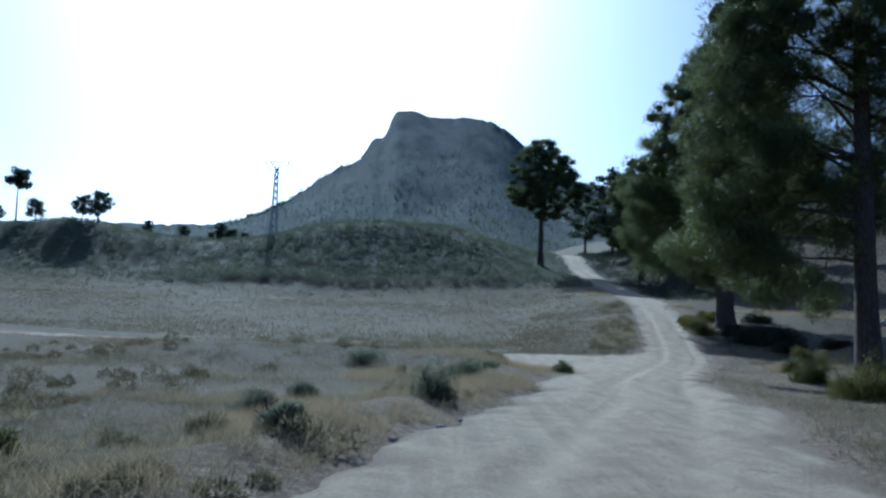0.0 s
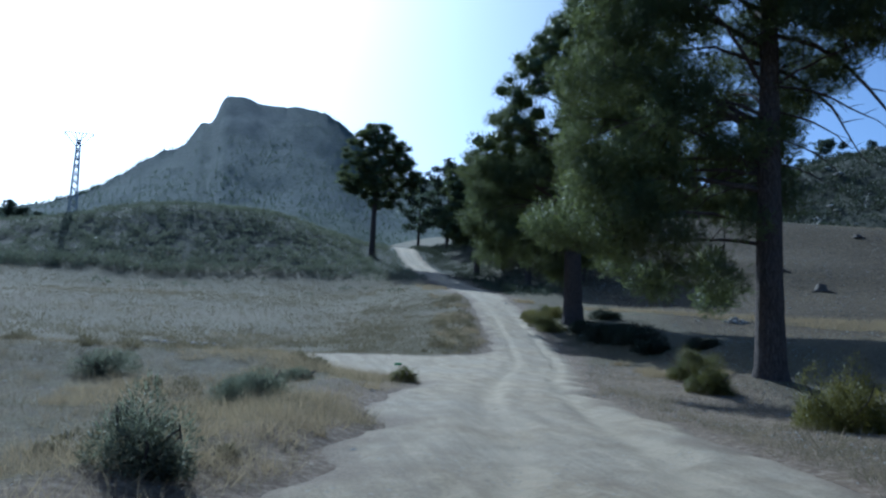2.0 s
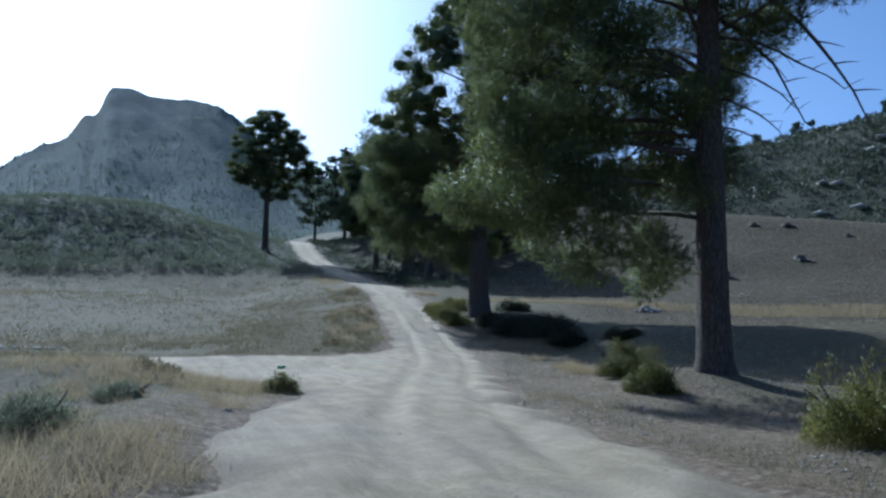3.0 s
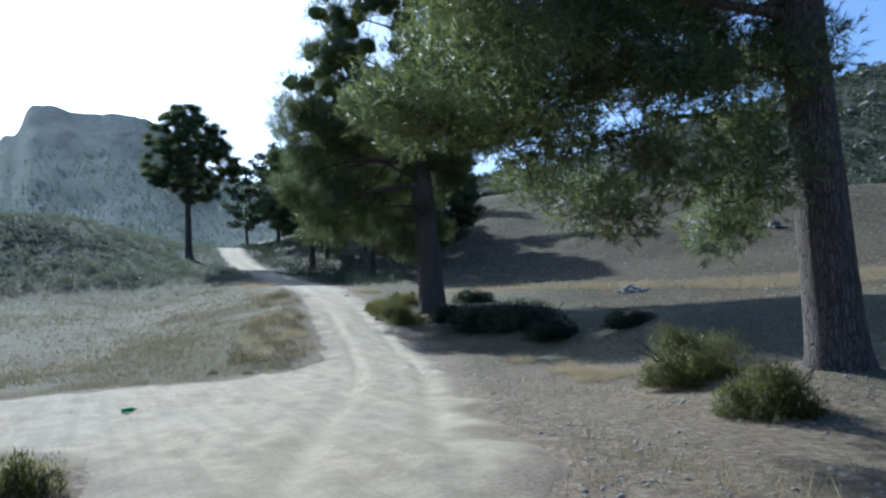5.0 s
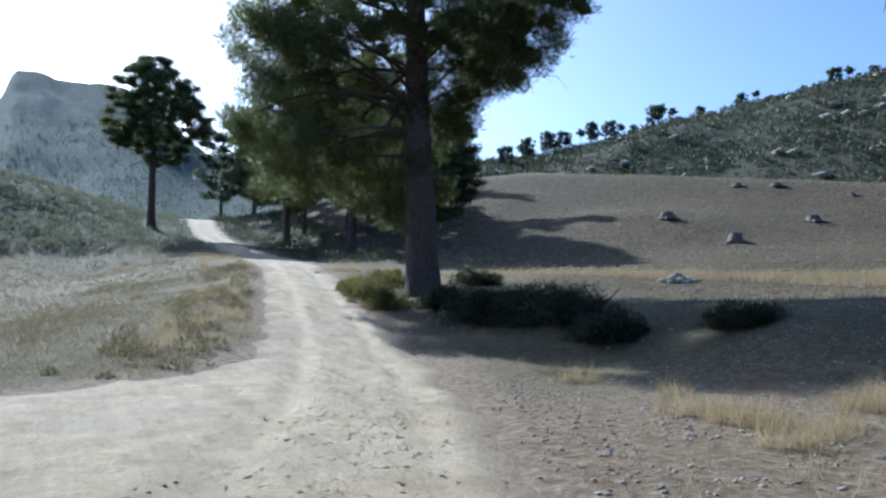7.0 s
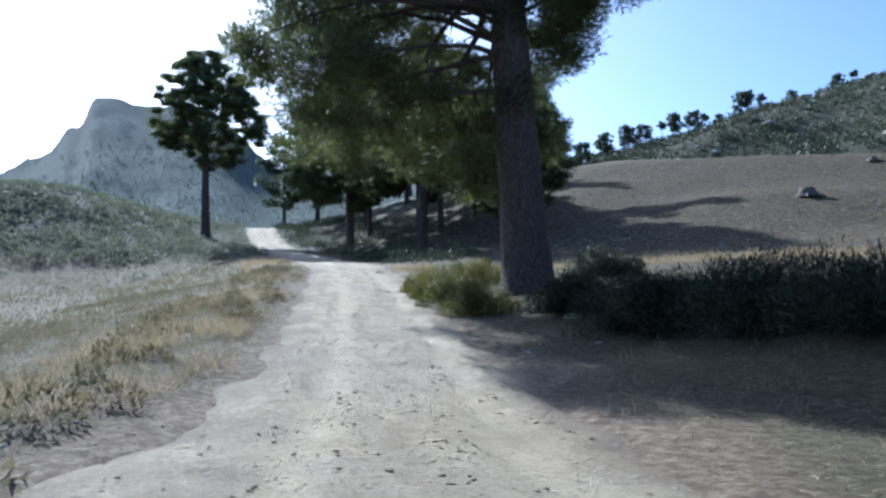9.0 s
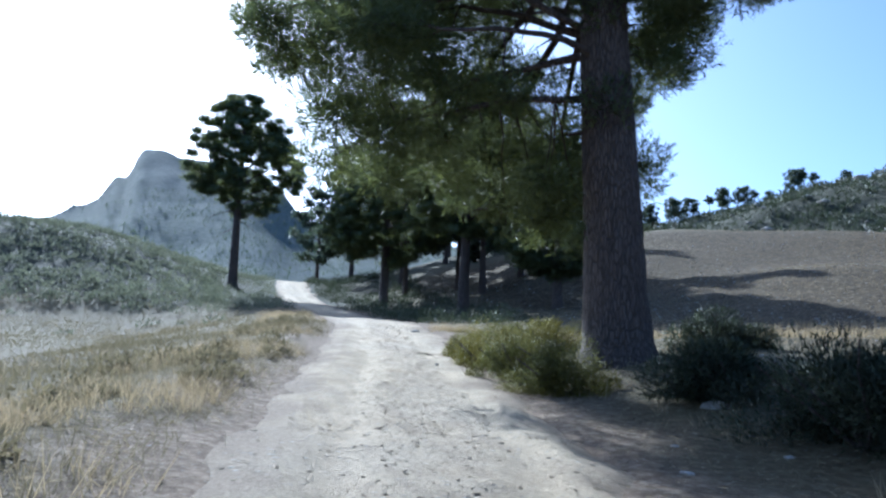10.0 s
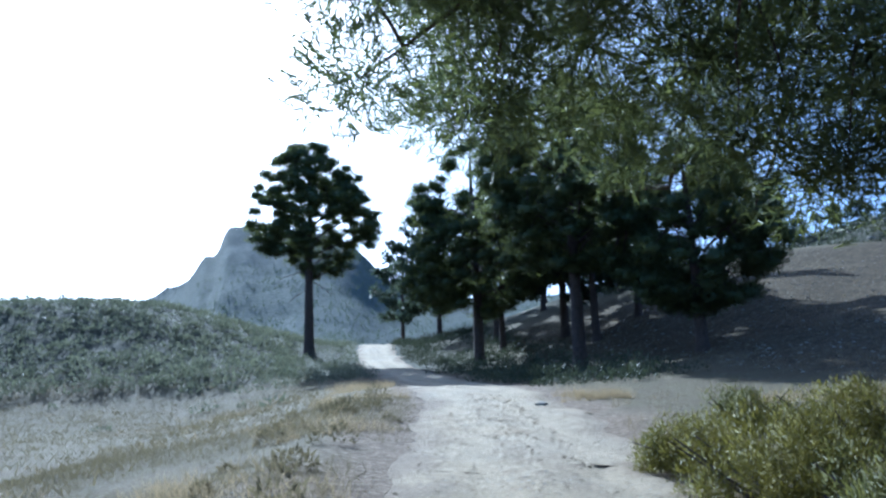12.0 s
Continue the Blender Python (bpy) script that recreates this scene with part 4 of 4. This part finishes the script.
for i, (az, r, size) in enumerate(((-28.5, 164, 0.7), (-26.3, 163, 0.75), (-23.6, 160, 0.8), (-19.6, 165, 0.5), (-17.4, 165, 0.55), (-14.9, 166, 0.75), (-14.2, 166, 0.6), (-15.6, 168, 0.5), (-13.4, 166, 0.5))):
    repeat(ROUND, r * math.sin(radians(az)), r * math.cos(radians(az)), size, i * 95)

# ---- shrubs ----
for x, y, rx, ry, h, n, label, seed in (
        (10.6, 20.4, 1.25, 1.15, 1.25, 12000, "yellow-tipped gorse bush beside the track", 51),
        (14.4, 32.3, 1.3, 1.2, 1.15, 11000, "yellow-green gorse bush near a pine trunk", 52),
        (13.2, 29.3, 1.0, 0.9, 0.85, 8000, "low yellow-green gorse bush near a pine trunk", 53),
        (18.7, 57.9, 1.25, 1.2, 1.1, 10000, "gorse bush at the foot of a pine", 54),
        (18.9, 60.3, 1.2, 1.3, 1.05, 9000, "gorse bush at the foot of a pine", 58),
        (19.2, 62.8, 1.3, 1.4, 1.1, 9000, "yellow-tipped gorse bush beside the track", 59),
        (19.6, 65.4, 1.1, 1.2, 0.85, 7000, "yellow-tipped gorse bush beside the track", 74),
        (21.3, 64.4, 1.3, 1.3, 1.0, 8000, "yellow-tipped gorse bush among others on the bank", 75),
        (21.6, 67.4, 1.0, 1.0, 0.8, 6000, "low gorse bush on the shaded bank", 76),
        (4.4, 29.0, 0.55, 0.5, 0.48, 2600, "low yellow-green gorse bush at the corner of the junction", 63),
        (-4.8, 8.9, 0.6, 0.5, 0.42, 2600, "low yellow-green gorse bush on the verge", 72)):
    shrub(x, y, rx, ry, h, int(n * 2.6), 0.05, M_BLOOM if "tipped" in label else M_GORSE, label, seed, "gorse_bush")
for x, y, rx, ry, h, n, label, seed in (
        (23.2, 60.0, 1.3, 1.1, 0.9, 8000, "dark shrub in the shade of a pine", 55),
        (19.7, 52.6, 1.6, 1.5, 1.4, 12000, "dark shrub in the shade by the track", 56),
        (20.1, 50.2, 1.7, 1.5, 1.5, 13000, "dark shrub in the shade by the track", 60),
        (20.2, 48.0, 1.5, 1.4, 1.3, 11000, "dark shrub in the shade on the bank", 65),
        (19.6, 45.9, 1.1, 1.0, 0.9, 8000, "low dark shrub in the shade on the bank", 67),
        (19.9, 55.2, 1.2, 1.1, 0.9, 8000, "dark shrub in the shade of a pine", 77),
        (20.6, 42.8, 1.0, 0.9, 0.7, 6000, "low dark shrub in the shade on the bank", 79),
        (0.7, 21.8, 0.72, 0.65, 0.75, 5000, "small green shrub on the verge", 57),
        (0.0, 15.0, 0.45, 0.45, 0.75, 3000, "small upright green shrub on the verge", 61),
        (-2.8, 13.1, 0.5, 0.45, 0.42, 3000, "low grey-green shrub on the verge", 62),
        (-1.8, 9.9, 0.4, 0.35, 0.40, 2600, "low grey-green shrub on the verge", 69),
        (-2.5, 15.9, 0.4, 0.4, 0.38, 2600, "low grey-green shrub on the verge", 70),
        (1.6, 25.2, 0.5, 0.45, 0.35, 2600, "low grey-green shrub on the verge", 71),
        (-2.2, 25.8, 0.8, 0.6, 0.6, 3000, "low dark shrub in the dry grass", 64)):
    # Shrubs labelled in shade get darker leaves, with the shade in the colour.
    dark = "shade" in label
    shrub(x, y, rx, ry, h, int(n * (1.8 if dark else 3.2)), 0.07 if dark else 0.04, M_HILL_AND_SHADED if dark else M_SCRUB, label, seed)
pylon(-31, 152)

# ---- stumps, stones and litter ----
M_CUT, _nt, _b = mat("weathered_cut_wood")
_nt.links.new(ramp(_nt, noise_tex(_nt, 12.0, 6, 0.7), (0.3, (0.06, 0.048, 0.038)), (0.7, (0.18, 0.15, 0.115))), _b.inputs["Base Color"])
_b.inputs["Roughness"].default_value = 0.9


def stump(x, y, r, h, seed):
    rng = np.random.default_rng(seed)
    top = empty("tree_stump", (x, y, H(x, y) - 0.05), "weathered cut tree stump in the tilled field", "tree stump", "stumps in the field")
    z = np.array([-0.1, 0.05, 0.15, 0.5, 0.9, 1.0]) * h
    rr = np.array([1.6, 1.4, 1.22, 1.08, 0.95, 0.8]) * r
    path = np.stack([0.1 * h * z, 0.05 * h * z, z], 1)
    v, f = tube(path, rr, 16, 0.2, rng)
    link_mesh("bole", mesh_of("bole", v, f), M_CUT, top)
    ring = v[-16:]
    mid = ring.mean(0)
    v2 = np.concatenate([ring + (0, 0, 0.004), mid + (ring - mid) * 0.5 + (0, 0, 0.02), [mid + (0, 0, 0.015)]])
    f2 = [(i, (i + 1) % 16, 16 + i) for i in range(16)] + [((i + 1) % 16, 16 + (i + 1) % 16, 16 + i) for i in range(16)] + [(16 + i, 16 + (i + 1) % 16, 32) for i in range(16)]
    link_mesh("cut_face", mesh_of("cut_face", v2, f2), M_CUT, top, "pale sawn face")
    for i in range(5):
        a = i * 1.256 + rng.uniform(-0.4, 0.4)
        w = np.linspace(0, 1, 6)[:, None]
        d = np.array([math.cos(a), math.sin(a), 0])
        rp = d * r * (0.6 + 2.2 * w) + np.array([0, 0, 1.0]) * (0.3 * h * (1 - w) ** 2 - 0.12 * w)
        v3, f3 = tube(rp, np.linspace(0.22, 0.05, 6) * r * 1.6, 7, 0.1, rng)
        link_mesh("root", mesh_of("root", v3, f3), M_CUT, top)


for i, (x, y, r, h) in enumerate(((50.9, 82.4, 0.5, 0.75), (50.0, 74.1, 0.45, 0.85), (63.0, 79.1, 0.5, 0.7), (72.5, 97.5, 0.45, 0.5), (75.5, 95.0, 0.5, 0.55), (77.5, 87.5, 0.35, 0.4))):
    stump(x, y, r, 0.75 * h, 200 + i)

for i, (x, y, r) in enumerate(((16.0, 43.0, 0.13), (17.6, 40.6, 0.16), (18.5, 39.4, 0.12), (14.9, 38.2, 0.10), (-0.6, 16.8, 0.16), (0.3, 18.6, 0.14), (-1.2, 13.4, 0.13),
                               (1.2, 19.8, 0.10), (-1.5, 10.4, 0.12), (-0.9, 9.6, 0.16), (-0.5, 10.6, 0.14), (0.1, 12.1, 0.18), (0.4, 13.0, 0.12), (1.9, 17.2, 0.09), (20.9, 76.0, 0.22), (17.9, 66.0, 0.12), (19.5, 55.0, 0.2),
                               (18.1, 63.2, 0.1), (11.2, 22.9, 0.12), (12.4, 26.8, 0.14))):
    rng, r = np.random.default_rng(300 + i), r * (0.6 if r < 0.2 else 1.0)
    ob = link_mesh("stone", stone_mesh(rng, 0.45), M_ROCK, smooth=False)
    ob.location, ob.scale, ob.rotation_euler = (x, y, H(x, y) + 0.02 * r), (r, r, r), (0, 0, i * 1.7)
    tagged(ob, "pale loose limestone rock lying on the ground", "stone", "loose stones beside the track")
for i in range(9):
    rng = np.random.default_rng(340 + i)
    ob = link_mesh("stone", stone_mesh(rng, 0.5), M_ROCK, smooth=False)
    x, y, r = -4.2 + i * 0.42, 46.6 + 0.2 * math.sin(i * 2.1), 0.13 + 0.07 * ((i * 7) % 4) / 3
    ob.location, ob.scale, ob.rotation_euler = (x, y, H(x, y) + 0.02), (r * 1.5, r, r), (0, 0, i * 1.1)
    tagged(ob, "pale limestone rock in a low row in the field", "stone", "row of stones in the field")

for i in range(16):
    rng = np.random.default_rng(360 + i)
    ob = link_mesh("stone", stone_mesh(rng, 0.7), M_ROCK, smooth=False)
    k, a = math.sqrt(i / 16), i * 2.4
    x, y, r = 31.3 + 0.85 * k * math.cos(a), 57.6 + 0.6 * k * math.sin(a), 0.15 + 0.08 * rng.uniform()
    ob.location, ob.scale, ob.rotation_euler = (x, y, H(x, y) + 0.34 * (1 - k)), (r * 1.3, r, r), (0, 0, a)
    tagged(ob, "grey limestone rock in a small heap in the field", "stone", "heap of stones in the field")

M_GREEN, _nt, _b = mat("green_plastic")
_b.inputs["Base Color"].default_value, _b.inputs["Roughness"].default_value = (0.03, 0.32, 0.10, 1), 0.25
bottle = empty("plastic_bottle", (5.6, 37.2, H(5.6, 37.2) + 0.10), "crumpled green plastic bottle lying on the track", "bottle")
bottle.rotation_euler = (0, radians(88), radians(25))
_v, _f = tube(np.array([(0, 0, z) for z in (-0.14, -0.135, -0.05, 0.03, 0.07, 0.11, 0.13)]), (0.002, 0.042, 0.036, 0.044, 0.04, 0.018, 0.014), 12, 0.08, np.random.default_rng(9))
link_mesh("body", mesh_of("body", _v, _f), M_GREEN, bottle)
_v, _f = tube(np.array([(0, 0, 0.128), (0, 0, 0.155), (0, 0, 0.156)]), (0.017, 0.017, 0.001), 10)
link_mesh("cap", mesh_of("cap", _v, _f), M_CUT, bottle, "pale screw cap")


# ---- grass, scrub and gravel ----
def sown(n, x0, x1, y0, y1, seed, test=None):
    """n tries at random places in a box, kept where test(x, y, rng) holds and off the track."""
    rng = np.random.default_rng(seed)
    x, y = rng.uniform(x0, x1, n), rng.uniform(y0, y1, n)
    keep = road_distance(x, y) > 0.12 + 0.3 * rng.uniform(0, 1, n) ** 2
    if test is not None:
        keep &= test(x, y, rng)
    return x[keep], y[keep]


def patchy(scale, seed, bias=0.0):
    return lambda x, y, rng: fbm(x * scale, y * scale, 3, seed) + bias > rng.uniform(-0.9, 0.9, len(x))


def and_(a, b):
    return lambda x, y, rng: a(x, y, rng) & b(x, y, rng)


def patches(scale, seed, level):
    """Only in patches of noise above a level."""
    return lambda x, y, rng: fbm(x * scale, y * scale, 3, seed) + 0.25 * rng.normal(size=len(x)) > level


scatter("dry_grass", "straw-coloured dry grass on the verge", "grass", *sown(26000, -16, 10, 1, 40, 401, patches(0.4, 41, 0.22)), tuft_maker(13, 0.27, 0.007, 0.8, 0.10), M_STRAW, 1)
scatter("weeds", "faded olive weeds on the verge", "weeds", *sown(16000, -16, 10, 1, 40, 402, patches(0.35, 42, 0.1)), tuft_maker(12, 0.27, 0.009, 0.8, 0.12), M_WEED, 2)
away = lambda x, y, rng: road_distance(x, y) > np.where(y < 75, 5.0, 1.0)
scatter("field_grass", "dry grass over the open field", "grass", *sown(26000, -75, 15, 38, 120, 403, and_(away, patches(0.11, 43, 0.3))), tuft_maker(7, 0.30, 0.028, 0.7, 0.22), M_STRAW, 3)
scatter("field_weeds", "grey-olive weeds over the open field", "weeds", *sown(46000, -75, 16, 38, 120, 404, and_(away, patchy(0.09, 44, 0.5))), tuft_maker(5, 0.28, 0.04, 0.8, 0.28), M_WEED, 4)
edge_left = lambda x, y, rng: (x < road_x(y)) & (road_distance(x, y) < 3.2) & (road_distance(x, y) > 0.5)
scatter("edge_grass", "dry grass along the edge of the track", "grass", *sown(11000, 8, 22, 44, 100, 405, and_(edge_left, patches(0.45, 45, 0.32))), tuft_maker(18, 0.4, 0.008, 0.6, 0.09), M_GOLD, 5)
scatter("edge_tussocks", "low grey-olive bushes in the grass along the track", "scrub", *sown(260, 8, 20, 44, 78, 442, edge_left), bush_maker(150, 0.36, 0.36, 0.085), M_WEED, 21)
beside = lambda x, y, rng: (x < road_x(y)) & (road_distance(x, y) > 0.4) & (road_distance(x, y) < 9.0)
scatter("track_side_grass", "fine dry grass and weeds beside the track", "grass", *sown(26000, -6, 18, 38, 80, 435, and_(beside, patches(0.35, 80, -0.35))), tuft_maker(9, 0.26, 0.009, 0.8, 0.13), M_WEED, 17)
right_side = lambda x, y, rng: (x > road_x(y)) & (road_distance(x, y) > 0.5)
scatter("bank_grass", "sparse dry grass on the stony bank", "grass", *sown(7000, 4, 34, 0, 100, 406, and_(right_side, patchy(0.35, 46, -0.15))), tuft_maker(11, 0.28, 0.014, 0.6, 0.10), M_STRAW, 6)
clumps = lambda x, y, rng: ((np.abs(x - 16.1 - 0.5 * vnoise(x * 0.7, y * 0.7, 3)) < 0.55) & (y < 42.3)) | (np.hypot(x - 22.6, y - 78) < 1.5) | (np.hypot(x - 18.2, y - 37.8) < 0.8) | (np.hypot(x - 15.3, y - 36) < 0.7)
scatter("golden_grass", "golden feathery dry grass tufts beside the track", "grass", *sown(16000, 14.5, 24, 35, 80, 407, and_(clumps, patches(0.9, 78, 0.22))), tuft_maker(34, 0.42, 0.009, 0.7, 0.07), M_GOLD, 7)
field = lambda x, y, rng: zones(x, y)[1] > 0.4
scatter("stubble", "short straw stubble in the tilled field", "stubble", *sown(26000, 22, 110, 44, 130, 408, and_(field, patchy(0.1, 48, 0.15))), tuft_maker(5, 0.22, 0.03, 0.6, 0.16), M_STRAW, 8)
scrubby = lambda x, y, rng: zones(x, y)[0] + 0.10 * smooth(85, 112, y) > rng.uniform(0, 1, len(x)) ** 0.7
scatter("heath_scrub", "low grey-green scrub on the slope", "scrub", *sown(10500, -95, 15, 86, 172, 409, scrubby), bush_maker(27, 0.8, 0.5, 0.28), M_SAGE, 9)
terrace = lambda x, y, rng: np.abs(y - 113.5 - 1.8 * np.sin(x * 0.13) - 1.2 * vnoise(x * 0.2, y * 0.1, 12)) < 1.0
scatter("terrace_scrub", "thick row of grey-green bushes along a field terrace", "scrub", *sown(520, -30, 12, 108, 119, 440, terrace), bush_maker(110, 1.1, 1.3, 0.22), M_SAGE, 19)
hill = lambda x, y, rng: (zones(x, y)[0] > 0.35) & (np.hypot(x - 8, y - 28) < 272) & (np.degrees(np.arctan2(x - 8, y - 28)) < 72) & (np.degrees(np.arctan2(x - 8, y - 28)) > 19)
scatter("hill_scrub", "dense dark scrub over the rocky hill", "scrub", *sown(30000, 18, 250, 60, 290, 410, and_(hill, patchy(0.05, 49, 0.75))), bush_maker(11, 1.3, 1.15, 0.72), M_HILL_AND_SHADED, 10)
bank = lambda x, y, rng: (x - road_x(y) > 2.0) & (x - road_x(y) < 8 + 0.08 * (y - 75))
# The bank's shade is put into these bushes' darker leaf colour.
scatter("bank_scrub", "bushes with shade-darkened leaves on the bank", "scrub", *sown(2600, 18, 40, 84, 175, 411, and_(bank, patchy(0.25, 50, 0.35))), bush_maker(64, 0.8, 0.75, 0.15), M_HILL_AND_SHADED, 11)
roadside = lambda x, y, rng: (x - road_x(y) < -2.4) & (x - road_x(y) > -9)
scatter("roadside_scrub", "low grey-green bushes beside the climbing track", "scrub", *sown(1500, 8, 26, 104, 165, 441, and_(roadside, patchy(0.25, 52, 0.3))), bush_maker(48, 0.75, 0.65, 0.15), M_SAGE, 20)
_rng = np.random.default_rng(420)
_y = _rng.uniform(-2, 80, 1800)
_x = road_x(_y) + _rng.normal(size=1800) * 2.2
gravel("gravel", "loose pale gravel on the track and its margins", _x, _y, 0.006, 0.03, 21, 0.004, M_ROAD, 6, True)
_y = 34 + 46 * _rng.uniform(0, 1, 9000)
_x = road_x(_y) + _rng.normal(size=9000) * 1.15
gravel("rubble", "broken stones and clods along the track", _x, _y, 0.006, 0.038, 26, 0.002, M_ROAD, 3.0, True)
gravel("verge_stones", "small stones strewn on the verge", *sown(3400, -14, 26, 0, 66, 421), 0.015, 0.10, 22)
pebbly = lambda x, y, rng: (x > road_x(y) + 1.5) & (fbm(x * 0.5, y * 0.5, 3, 77) + 0.3 * rng.normal(size=len(x)) > -0.1)
gravel("pebbles", "pale pebbles and stone chips beside the track", *sown(21000, 8, 25, 16, 43, 424, pebbly), 0.012, 0.05, 25, 0.01, None, 2.2, True)
litter = lambda x, y, rng: (road_distance(x, y) < 3.5) & ((x > road_x(y)) | (y > 36))
scatter("straw_litter", "scattered bits of straw and twigs on bare earth", "litter", *sown(22000, 2, 26, 14, 64, 436, litter), tuft_maker(3, 0.13, 0.011, 7.0, 0.2), M_STRAW, 18, -0.015)
gravel("clods", "clods and stones in the tilled field", *sown(9000, 22, 90, 46, 112, 422, field), 0.04, 0.17, 23, 0.02, None, 6, True)
gravel("hill_rocks", "pale rocks among the scrub on the hill", *sown(4200, 30, 230, 80, 280, 423, and_(hill, patchy(0.04, 51, -0.15))), 0.4, 2.4, 24, 0.8, None, 2.6, True)
lumps = lambda x, y, rng: (x < road_x(y)) & (fbm(x * 0.3, y * 0.3, 2, 61) > 0.1)
scatter("verge_scrub", "low grey-green tussocks in the dry grass", "scrub", *sown(620, -16, 8, 3, 36, 430, lumps), bush_maker(190, 0.27, 0.26, 0.07), M_WEED, 12)
scatter("verge_tussocks", "dry straw tussocks on the verge", "grass", *sown(1100, -16, 9, 3, 37, 431, patches(0.3, 62, 0.1)), tuft_maker(45, 0.30, 0.007, 0.75, 0.10), M_STRAW, 13)
band = lambda x, y, rng: np.abs(y - 52.5 - 15.5 * np.exp(-(x - 27.5) / 6) - 1.2 * vnoise(x * 0.3, y * 0.3, 5)) < 2.6
scatter("straw_band", "band of pale dry straw at the edge of the field", "grass", *sown(26000, 24, 62, 46, 74, 432, band), tuft_maker(6, 0.42, 0.016, 0.22, 0.12), M_GOLD, 14)
left_edge = lambda x, y, rng: (x < road_x(y)) & (road_distance(x, y) > 0.25) & (road_distance(x, y) < 4.2 + 2.0 * vnoise(x * 0.5, y * 0.5, 6))
scatter("verge_fringe", "pale dry grass fringe along the verge", "grass", *sown(17000, -10, 8, 2, 33, 434, and_(left_edge, patches(0.6, 79, 0.0))), tuft_maker(24, 0.33, 0.007, 0.8, 0.10), M_GOLD, 16)
scatter("matted_grass", "matted mounds of dry grass on the verge", "grass", *sown(1500, -16, 9, 2, 37, 433, patches(0.3, 64, 0.05)), tuft_maker(55, 0.17, 0.006, 1.1, 0.15), M_STRAW, 15)
